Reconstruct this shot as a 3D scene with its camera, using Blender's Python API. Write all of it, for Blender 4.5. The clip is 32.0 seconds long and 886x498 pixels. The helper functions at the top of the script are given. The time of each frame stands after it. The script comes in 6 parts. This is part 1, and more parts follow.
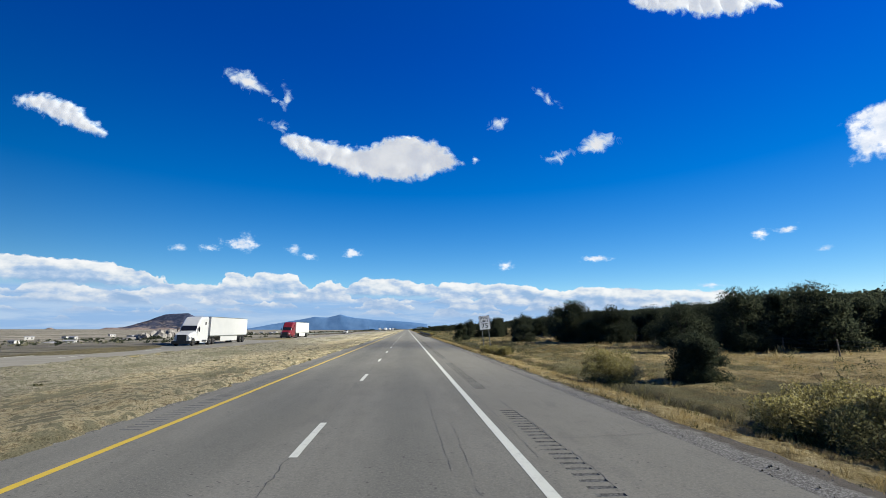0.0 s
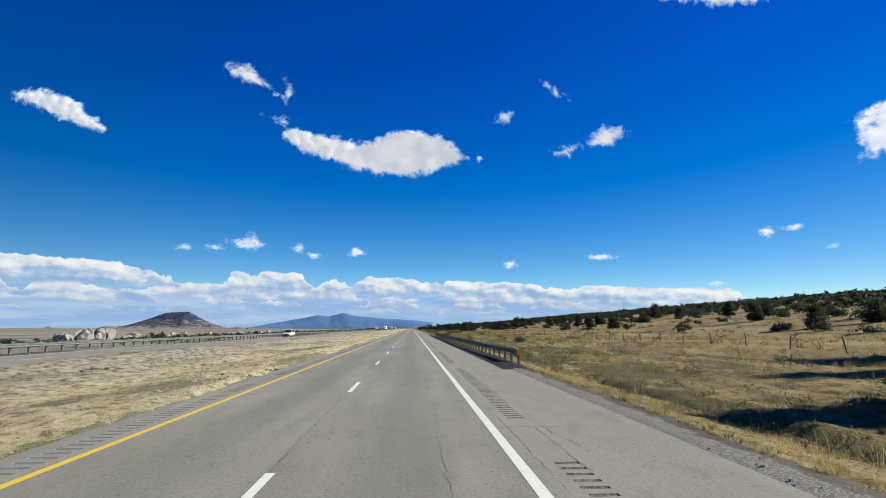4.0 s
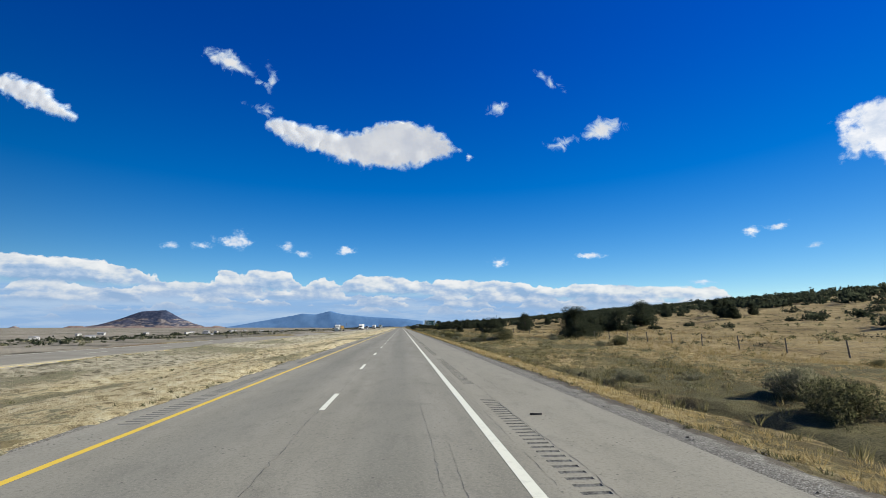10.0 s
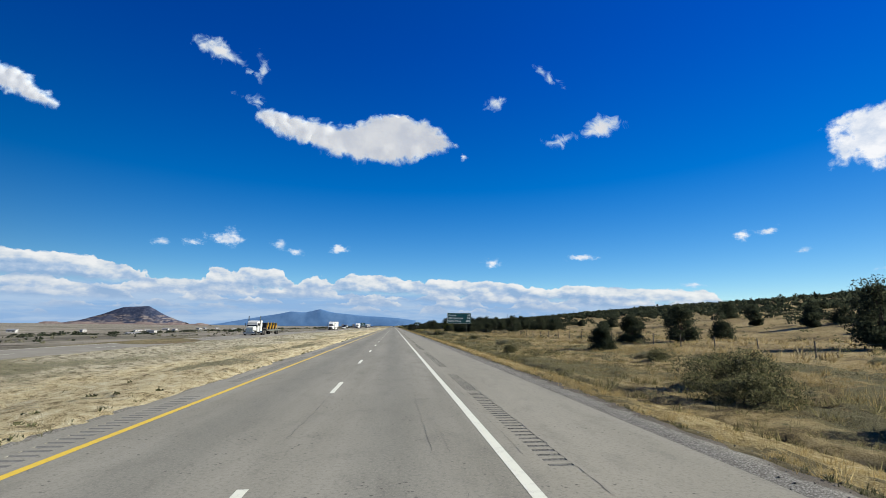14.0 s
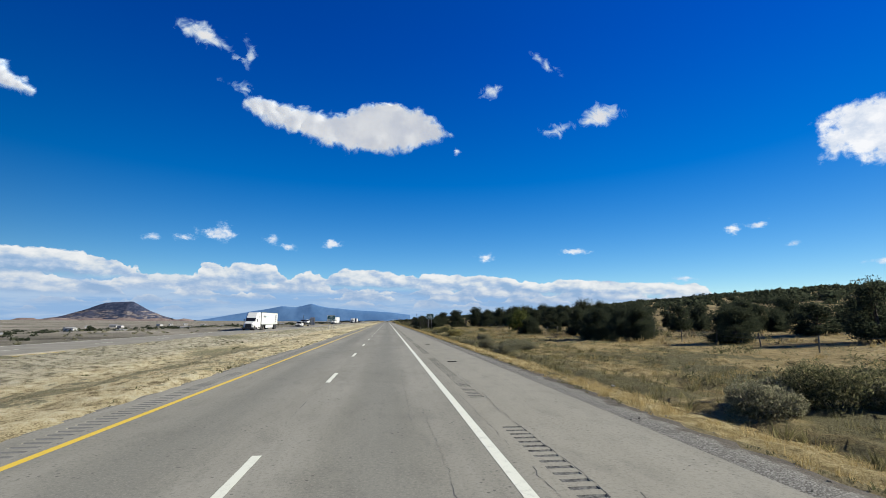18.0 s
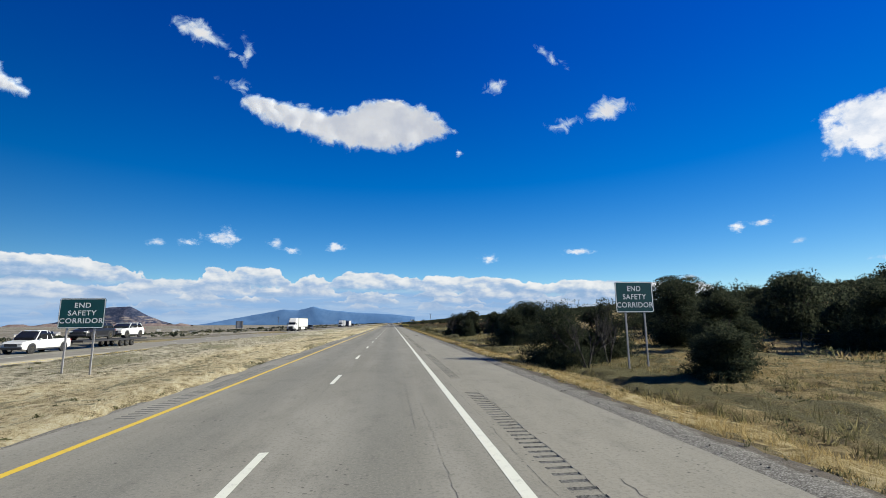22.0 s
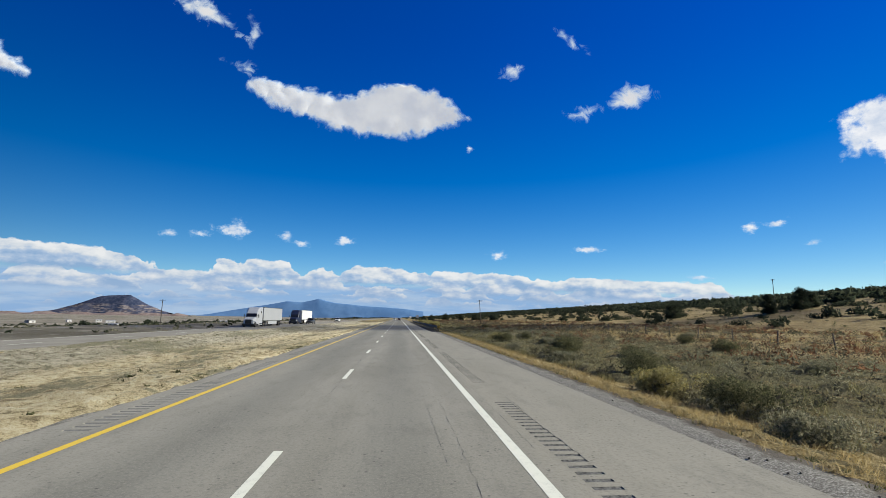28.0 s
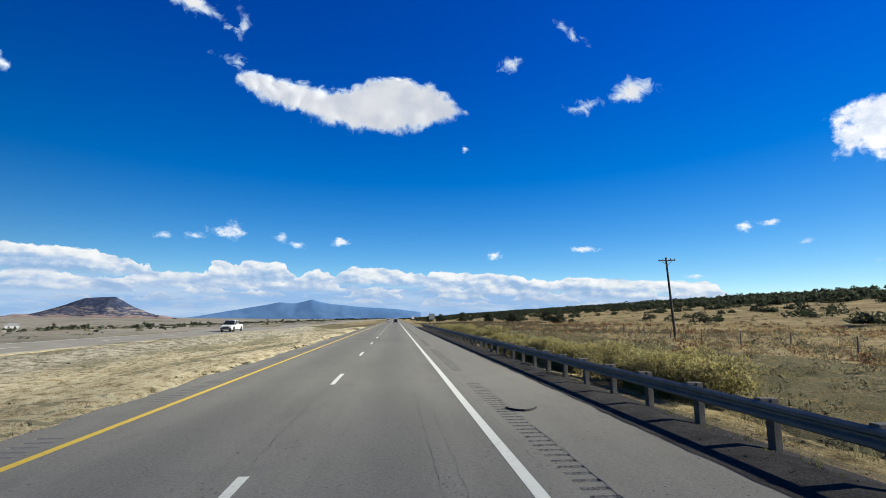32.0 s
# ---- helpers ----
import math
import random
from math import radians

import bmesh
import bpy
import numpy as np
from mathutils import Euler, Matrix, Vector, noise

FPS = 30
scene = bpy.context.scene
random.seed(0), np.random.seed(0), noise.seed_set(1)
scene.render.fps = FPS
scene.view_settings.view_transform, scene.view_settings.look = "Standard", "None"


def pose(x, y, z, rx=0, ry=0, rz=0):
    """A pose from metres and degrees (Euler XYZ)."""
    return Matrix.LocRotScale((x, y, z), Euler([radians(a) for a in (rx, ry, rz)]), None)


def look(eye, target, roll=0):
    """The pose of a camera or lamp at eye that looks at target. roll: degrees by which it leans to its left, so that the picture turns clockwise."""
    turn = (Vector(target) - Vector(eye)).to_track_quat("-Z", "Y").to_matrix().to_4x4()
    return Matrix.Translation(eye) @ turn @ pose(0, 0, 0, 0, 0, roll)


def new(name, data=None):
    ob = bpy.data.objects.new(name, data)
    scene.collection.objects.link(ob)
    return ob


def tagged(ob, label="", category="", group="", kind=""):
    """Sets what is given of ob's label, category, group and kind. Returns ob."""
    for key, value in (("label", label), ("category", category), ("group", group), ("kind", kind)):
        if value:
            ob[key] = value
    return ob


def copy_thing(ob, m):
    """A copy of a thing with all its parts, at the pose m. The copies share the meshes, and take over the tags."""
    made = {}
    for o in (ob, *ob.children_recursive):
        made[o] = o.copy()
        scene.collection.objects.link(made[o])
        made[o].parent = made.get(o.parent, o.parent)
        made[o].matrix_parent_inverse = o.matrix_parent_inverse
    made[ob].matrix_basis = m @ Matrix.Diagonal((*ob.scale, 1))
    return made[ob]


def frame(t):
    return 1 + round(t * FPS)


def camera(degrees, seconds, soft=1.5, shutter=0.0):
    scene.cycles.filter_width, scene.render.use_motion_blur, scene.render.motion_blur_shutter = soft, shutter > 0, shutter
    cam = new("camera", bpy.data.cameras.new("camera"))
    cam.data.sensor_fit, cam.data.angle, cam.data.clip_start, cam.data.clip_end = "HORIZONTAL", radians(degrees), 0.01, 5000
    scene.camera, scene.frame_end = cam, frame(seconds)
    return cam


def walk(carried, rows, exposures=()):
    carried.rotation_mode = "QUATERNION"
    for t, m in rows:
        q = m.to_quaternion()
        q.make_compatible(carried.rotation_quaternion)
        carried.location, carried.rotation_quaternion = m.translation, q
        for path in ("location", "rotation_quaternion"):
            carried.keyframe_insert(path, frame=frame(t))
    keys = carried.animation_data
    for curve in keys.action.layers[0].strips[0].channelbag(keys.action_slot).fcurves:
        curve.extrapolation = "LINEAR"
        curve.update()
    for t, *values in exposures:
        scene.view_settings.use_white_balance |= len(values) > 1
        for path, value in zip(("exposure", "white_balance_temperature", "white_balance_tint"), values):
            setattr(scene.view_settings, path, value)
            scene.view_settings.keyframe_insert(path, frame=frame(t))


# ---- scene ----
cam = camera(88.8, 32.0, soft=0.5)

# The drive: seconds, metres to the right and along the road, degrees to the right of it, degrees up, lean.
EYE = 2.25
DRIVE = [
    (0.0, -0.12, 0.00, 4.44, 10.05, 0.03),
    (0.5, -0.15, 14.09, 4.48, 10.12, 0.22),
    (1.0, -0.20, 28.22, 4.41, 10.06, 0.42),
    (1.5, -0.19, 42.39, 4.48, 9.94, 0.28),
    (2.0, -0.19, 56.59, 4.55, 9.90, 0.14),
    (2.5, -0.12, 70.82, 3.85, 9.82, 0.21),
    (3.0, -0.05, 85.09, 3.64, 9.90, 0.02),
    (3.5, 0.01, 99.40, 3.72, 9.90, 0.02),
    (4.0, 0.07, 113.74, 3.88, 9.88, -0.01),
    (4.5, 0.13, 128.11, 4.04, 9.87, -0.04),
    (5.0, 0.19, 142.52, 4.21, 9.85, -0.06),
    (5.5, 0.24, 157.00, 4.37, 9.83, -0.08),
    (6.0, 0.30, 171.52, 4.57, 9.82, -0.09),
    (6.5, 0.27, 186.07, 4.89, 10.04, -0.13),
    (7.0, 0.24, 200.65, 5.14, 9.75, 0.19),
    (7.5, 0.22, 215.09, 5.35, 9.64, 0.29),
    (8.0, 0.16, 229.56, 5.47, 9.78, 0.39),
    (8.5, 0.10, 244.15, 5.16, 9.81, 0.40),
    (9.0, 0.04, 258.77, 4.88, 9.64, -0.01),
    (9.5, 0.03, 273.42, 5.04, 9.62, -0.07),
    (10.0, 0.03, 288.10, 5.21, 9.70, -0.18),
    (10.5, -0.03, 302.81, 5.45, 9.67, -0.18),
    (11.0, -0.09, 317.55, 5.76, 9.70, -0.08),
    (11.5, -0.09, 332.45, 5.66, 9.78, -0.01),
    (12.0, -0.10, 347.38, 5.58, 9.71, -0.01),
    (12.5, -0.07, 362.32, 5.62, 9.68, 0.03),
    (13.0, -0.04, 377.30, 5.69, 9.70, -0.04),
    (13.5, -0.07, 392.18, 5.77, 9.64, 0.04),
    (14.0, -0.11, 407.09, 6.07, 9.69, 0.48),
    (14.5, -0.09, 422.03, 6.20, 9.65, 0.59),
    (15.0, -0.08, 436.99, 6.42, 9.47, 0.41),
    (15.5, -0.06, 451.94, 6.65, 9.30, 0.25),
    (16.0, -0.05, 466.90, 6.87, 9.13, 0.08),
    (16.5, -0.03, 481.88, 7.09, 8.95, -0.10),
    (17.0, -0.02, 496.90, 7.21, 9.00, 0.56),
    (17.5, -0.01, 512.24, 6.97, 8.91, 0.28),
    (18.0, 0.00, 527.61, 6.91, 9.00, 0.16),
    (18.5, 0.06, 542.98, 6.60, 8.89, -0.18),
    (19.0, 0.10, 558.09, 6.48, 8.66, -0.48),
    (19.5, 0.06, 573.20, 6.38, 8.71, -0.39),
    (20.0, -0.02, 588.31, 6.44, 8.69, -0.97),
    (20.5, 0.02, 603.45, 6.58, 8.78, -1.22),
    (21.0, 0.01, 618.33, 6.68, 8.86, -1.37),
    (21.5, 0.05, 633.70, 6.66, 8.98, -0.89),
    (22.0, 0.10, 649.08, 6.49, 9.22, -0.52),
    (22.5, 0.11, 664.34, 6.45, 9.20, -0.66),
    (23.0, 0.13, 679.61, 6.59, 9.30, -0.70),
    (23.5, 0.12, 694.89, 6.65, 9.29, -0.86),
    (24.0, 0.11, 710.19, 6.59, 9.27, -0.93),
    (24.5, 0.01, 725.49, 6.12, 9.04, 0.15),
    (25.0, -0.10, 740.79, 5.54, 8.71, 0.46),
    (25.5, -0.12, 756.06, 5.34, 8.60, 0.82),
    (26.0, -0.12, 771.34, 5.30, 8.62, 0.77),
    (26.5, -0.14, 786.61, 5.27, 8.63, 0.71),
    (27.0, -0.14, 801.89, 5.24, 8.63, 0.65),
    (27.5, -0.15, 817.17, 5.20, 8.65, 0.58),
    (28.0, -0.16, 832.45, 5.37, 8.67, 0.69),
    (28.5, -0.10, 847.86, 5.61, 8.60, 0.83),
    (29.0, -0.05, 863.26, 5.71, 8.60, 0.31),
    (29.5, -0.06, 878.65, 5.71, 8.71, 0.38),
    (30.0, -0.06, 894.04, 5.68, 8.77, 0.20),
    (30.5, -0.04, 909.42, 5.86, 8.67, 0.01),
    (31.0, -0.02, 924.81, 6.21, 8.67, 0.64),
    (31.5, -0.02, 940.15, 6.04, 8.86, 0.47),
    (32.0, -0.01, 955.48, 5.87, 8.73, 0.27),
]


def view(side, along, turn, up, lean):
    return pose(side, along, EYE, 0, 0, -turn) @ pose(0, 0, 0, 90 + up) @ pose(0, 0, 0, 0, 0, lean)


# the film's camera brightens a little at both ends
EXPOSURE = [(0.0, 1.25), (3.0, 1.23), (5.0, 1.16), (14.0, 1.14), (24.0, 1.14), (27.0, 1.11), (29.0, 1.07), (30.0, 1.11), (31.0, 1.11), (32.0, 1.27)]
walk(cam, [(t, view(*row)) for t, *row in DRIVE], EXPOSURE)

# ---- light ----
SUN_UP, SUN_SIDE = 28.5, 99.0          # degrees above the ground; degrees to the right of the road
sun_way = Vector((math.sin(radians(SUN_SIDE)) * math.cos(radians(SUN_UP)),
                  math.cos(radians(SUN_SIDE)) * math.cos(radians(SUN_UP)), math.sin(radians(SUN_UP))))
sun = new("sun", bpy.data.lights.new("sun", "SUN"))
sun.data.energy, sun.data.angle, sun.data.color = 5.0, radians(0.53), (1.0, 0.975, 0.85)
sun.matrix_world = look((0, 0, 60), tuple(Vector((0, 0, 60)) - sun_way))
scene.view_settings.exposure = 0.0


# ---- node helpers ----
class Tree:
    def __init__(self, tree):
        self.t = tree
        self.t.nodes.clear()

    def node(self, kind, **inputs):
        n = self.t.nodes.new(kind)
        for k, v in inputs.items():
            key = int(k[1:]) if k[0] == "i" and k[1:].isdigit() else k.replace("_", " ")
            self.put(n.inputs[key], v)
        return n

    def put(self, socket, v):
        if isinstance(v, bpy.types.NodeSocket):
            self.t.links.new(v, socket)
        elif isinstance(v, bpy.types.Node):
            self.t.links.new(v.outputs[0], socket)
        else:
            socket.default_value = v

    def math(self, op, a, b=0.0, c=0.0, clamp=False):
        n = self.node("ShaderNodeMath")
        n.operation, n.use_clamp = op, clamp
        for s, v in zip(n.inputs, (a, b, c)):
            self.put(s, v)
        return n.outputs[0]

    def smooth(self, v, lo, hi, out_lo=0.0, out_hi=1.0):
        n = self.node("ShaderNodeMapRange")
        n.interpolation_type = "SMOOTHSTEP"
        for s, x in zip(n.inputs, (v, lo, hi, out_lo, out_hi)):
            self.put(s, x)
        return n.outputs[0]

    def mix(self, f, a, b, kind="MIX"):
        n = self.node("ShaderNodeMix")
        n.data_type, n.blend_type = "RGBA", kind
        self.put(n.inputs[0], f), self.put(n.inputs[6], a), self.put(n.inputs[7], b)
        return n.outputs[2]

    def noise(self, vec, scale, detail=4.0, rough=0.55, distort=0.0):
        n = self.node("ShaderNodeTexNoise", Scale=scale, Detail=detail, Roughness=rough, Distortion=distort)
        if vec is not None:
            self.put(n.inputs["Vector"], vec)
        return n.outputs["Fac"]

    def ramp(self, f, *stops):
        n = self.node("ShaderNodeValToRGB")
        e = n.color_ramp.elements
        while len(e) < len(stops):
            e.new(0.5)
        for s, (p, c) in zip(e, stops):
            s.position, s.color = p, (*c, 1)
        self.put(n.inputs[0], f)
        return n.outputs[0]

    def stretched(self, vec, sx, sy, sz):
        n = self.node("ShaderNodeVectorMath")
        n.operation = "MULTIPLY"
        self.put(n.inputs[0], vec)
        n.inputs[1].default_value = (sx, sy, sz)
        return n.outputs[0]


def rgb(c):
    return (*c, 1.0)


# ---- sky: clear blue with a far bank of cumulus along the horizon ----
world = bpy.data.worlds.new("sky")
scene.world = world
world.use_nodes = True
W = Tree(world.node_tree)
sky = W.node("ShaderNodeTexSky")
sky.sky_type, sky.sun_disc = "NISHITA", False
sky.sun_elevation, sky.sun_rotation = radians(SUN_UP), radians(SUN_SIDE)
sky.altitude, sky.air_density, sky.dust_density, sky.ozone_density = 2000.0, 1.0, 0.5, 3.0
way = W.node("ShaderNodeTexCoord").outputs["Generated"]
xyz = W.node("ShaderNodeSeparateXYZ", Vector=way)
az = W.math("ARCTAN2", xyz.outputs[0], xyz.outputs[1])
el = W.math("ARCSINE", xyz.outputs[2])
flat = W.node("ShaderNodeCombineXYZ", X=az, Y=el).outputs[0]
# a thin, dry high-desert air: deep blue overhead, clear and pale towards the horizon
low_sky = W.smooth(el, 0.62, 0.02)
deep = W.node("ShaderNodeHueSaturation", Hue=W.math("MULTIPLY_ADD", low_sky, -0.024, 0.527), Saturation=W.math("MULTIPLY_ADD", low_sky, -0.06, 1.47),
              Value=W.math("MULTIPLY_ADD", low_sky, -0.22, 1.24), Fac=1.0, Color=sky)
# vignette painted into the sky, brightest just to the sun's side of the road
off = W.math("SUBTRACT", xyz.outputs[0], 0.2)
vignette = W.math("MAXIMUM", W.math("MULTIPLY_ADD", W.math("MULTIPLY", off, off), -0.75, 1.22), 0.7)
clear = W.mix(1.0, deep.outputs[0], W.node("ShaderNodeCombineColor", Red=W.math("MULTIPLY", vignette, 0.115), Green=W.math("MULTIPLY", vignette, 0.1165), Blue=W.math("MULTIPLY", vignette, 0.110)).outputs[0], "MULTIPLY")
# the bank: rows of flat-based cumulus one behind the other, higher to the north, over grey-blue haze
reach = W.math("MAXIMUM", W.math("SUBTRACT", W.math("MULTIPLY_ADD", az, -0.036, 0.106), W.math("MULTIPLY", W.math("MULTIPLY", az, az), 0.035)), 0.04)
veil = W.mix(W.smooth(el, 0.10, 0.0), (0.27, 0.46, 0.74, 1), (0.26, 0.43, 0.70, 1))
streak = W.noise(W.stretched(flat, 1.0, 7.0, 1.0), 5.0, 5.0, 0.6)
veil = W.mix(W.smooth(streak, 0.42, 0.62), veil, (0.40, 0.54, 0.74, 1))
far_edge = W.math("SUBTRACT", W.math("MULTIPLY", reach, 0.66), el)
sky_now = W.mix(W.math("MULTIPLY", W.smooth(far_edge, -0.008, 0.010), 0.96), clear, veil)
ragged = W.noise(W.stretched(flat, 1.0, 1.6, 1.0), 42.0, 6.0, 0.6)
fluff = W.noise(W.stretched(flat, 1.0, 1.9, 1.0), 17.0, 6.0, 0.55)
lift = W.node("ShaderNodeVectorMath", i0=W.stretched(flat, 1.0, 1.9, 1.0), i1=(0.010, 0.016, 0.0)).outputs[0]
fold = W.math("SUBTRACT", fluff, W.noise(lift, 17.0, 6.0, 0.55))
rough_el = W.math("ADD", el, W.math("MULTIPLY", W.math("SUBTRACT", ragged, 0.5), 0.016))
# base and height of each row as shares of the bank's reach, heaps to the radian, share of gaps
for k, (low_, tall, heaps, gap) in enumerate(((0.16, 0.14, 9.0, 0.46), (0.27, 0.18, 8.0, 0.41), (0.40, 0.22, 7.5, 0.38), (0.52, 0.27, 7.0, 0.35), (0.66, 0.36, 6.5, 0.35))):
    along = W.node("ShaderNodeCombineXYZ", X=az, Y=W.math("MULTIPLY", el, 0.8), Z=3.7 * k + 1.3).outputs[0]
    swell = W.noise(along, heaps, 5.0, 0.55)
    base_ = W.math("MULTIPLY", reach, low_)
    base_ = W.math("ADD", base_, W.math("MULTIPLY", W.math("SUBTRACT", W.noise(along, 2.2, 2.0, 0.5), 0.5), 0.022))
    high = W.math("MULTIPLY", W.math("MULTIPLY", reach, tall), W.smooth(swell, gap, gap + 0.24))
    up_ = W.math("SUBTRACT", rough_el, base_)
    inside = W.math("MULTIPLY", W.smooth(W.math("SUBTRACT", high, up_), 0.0, 0.0035), W.smooth(up_, -0.006, 0.006))
    share_ = W.math("DIVIDE", up_, W.math("ADD", high, 0.004))
    lit = W.math("ADD", W.math("MULTIPLY_ADD", share_, 0.62, 0.16), W.math("MULTIPLY", fold, 1.9))
    heap = W.ramp(lit, (0.06, (0.28, 0.43, 0.65)), (0.30, (0.42, 0.54, 0.72)), (0.54, (0.68, 0.73, 0.78)), (0.82, (0.86, 0.87, 0.87)))
    heap = W.mix((0.55, 0.42, 0.28, 0.12, 0.0)[k], heap, (0.34, 0.46, 0.64, 1))
    heap = W.mix(W.smooth(el, 0.06, 0.0, 0.0, 0.7), heap, (0.34, 0.48, 0.69, 1))
    sky_now = W.mix(W.math("MULTIPLY", inside, 0.95), sky_now, heap)
# single clouds too far to shift: (azimuth, elevation, half width, half height)
FAR_CLOUDS = [
    (-0.347, 0.173, 0.0517, 0.0244),
    (-0.328, 0.169, 0.0287, 0.0146),
    (-0.405, 0.159, 0.0316, 0.0097),
    (-0.460, 0.154, 0.0201, 0.0097),
    (-0.245, 0.165, 0.0316, 0.0146),
    (-0.214, 0.153, 0.0230, 0.0130),
    (-0.122, 0.162, 0.0316, 0.0146),
    (0.215, 0.139, 0.0373, 0.0130),
    (0.406, 0.146, 0.0431, 0.0097),
    (0.700, 0.172, 0.0172, 0.0179),
    (0.737, 0.175, 0.0287, 0.0097),
    (0.621, 0.083, 0.0316, 0.0114),
    (0.789, 0.135, 0.0187, 0.0065),
    (0.896, 0.098, 0.0259, 0.0097),
    (0.151, 0.370, 0.0101, 0.0097),
]
frayed = W.noise(W.stretched(flat, 1.0, 1.5, 1.0), 34.0, 7.0, 0.65)
mask = None
for a, e, w, h in FAR_CLOUDS:
    dx = W.math("MULTIPLY", W.math("SUBTRACT", az, a), 1.0 / w)
    dy = W.math("MULTIPLY", W.math("SUBTRACT", el, e), 1.0 / h)
    r = W.math("SQRT", W.math("ADD", W.math("MULTIPLY", dx, dx), W.math("MULTIPLY", dy, dy)))
    near = W.math("SUBTRACT", W.math("ADD", 0.75, W.math("MULTIPLY", W.math("SUBTRACT", frayed, 0.5), 3.2)), r)
    mask = near if mask is None else W.math("MAXIMUM", mask, near)
torn = W.noise(flat, 17.0, 8.0, 0.62)
dx = W.math("MULTIPLY", W.math("SUBTRACT", az, 0.915), 1.0 / 0.085)
dy = W.math("MULTIPLY", W.math("SUBTRACT", el, 0.312), 1.0 / 0.058)
r = W.math("SQRT", W.math("ADD", W.math("MULTIPLY", dx, dx), W.math("MULTIPLY", dy, dy)))
big = W.math("SUBTRACT", W.math("ADD", 0.9, W.math("MULTIPLY", W.math("SUBTRACT", torn, 0.5), 1.9)), r)
mask = W.math("MAXIMUM", mask, W.math("MULTIPLY", big, 2.8))
shape = W.smooth(mask, 0.0, 0.9)
inner = W.ramp(W.noise(W.stretched(flat, 1.0, 1.3, 1.0), 22.0, 6.0, 0.6), (0.35, (0.62, 0.70, 0.82)), (0.6, (0.95, 0.96, 0.97)))
inner = W.mix(shape, (0.42, 0.66, 0.93, 1), inner)
sky_now = W.mix(W.math("MULTIPLY", shape, 0.95), sky_now, inner)
bg = W.node("ShaderNodeBackground", Color=sky_now, Strength=0.465)
W.node("ShaderNodeOutputWorld", Surface=bg)


# ---- materials ----
def material(name):
    m = bpy.data.materials.new(name)
    m.use_nodes = True
    T = Tree(m.node_tree)
    T.coord = T.node("ShaderNodeTexCoord").outputs["Object"]
    T.place = T.node("ShaderNodeNewGeometry").outputs["Position"]
    return m, T


SUNBURNT = 0.495         # share of the listed tones that dusty outdoor surfaces keep
PAINTED = 0.63           # and fresh paint and sheeting


def finish(T, colour, rough=0.8, metal=0.0, bump=None, strength=0.3, distance=0.02, spec=0.4, tone=SUNBURNT):
    colour = T.mix(1.0, colour, (tone, tone, tone, 1), "MULTIPLY")
    b = T.node("ShaderNodeBsdfPrincipled", Base_Color=colour, Roughness=rough, Metallic=metal)
    b.inputs["Specular IOR Level"].default_value = spec
    if bump is not None:
        n = T.node("ShaderNodeBump", Strength=strength, Distance=distance, Height=bump)
        T.put(b.inputs["Normal"], n)
    T.node("ShaderNodeOutputMaterial", Surface=b)


def speckled(name, a, b, scale=3.0, fine=60.0, rough=0.8, metal=0.0, bump=0.3, spec=0.4, share=0.5, distance=0.01, tone=SUNBURNT):
    """Two colours mixed at a coarse and a fine scale, with grain."""
    m, T = material(name)
    big, small = T.noise(T.coord, scale, 5.0, 0.6), T.noise(T.coord, fine, 3.0, 0.6)
    f = T.smooth(T.math("ADD", T.math("MULTIPLY", big, 1 - share), T.math("MULTIPLY", small, share)), 0.35, 0.65)
    finish(T, T.mix(f, rgb(a), rgb(b)), rough, metal, small, bump, distance, spec, tone)
    return m


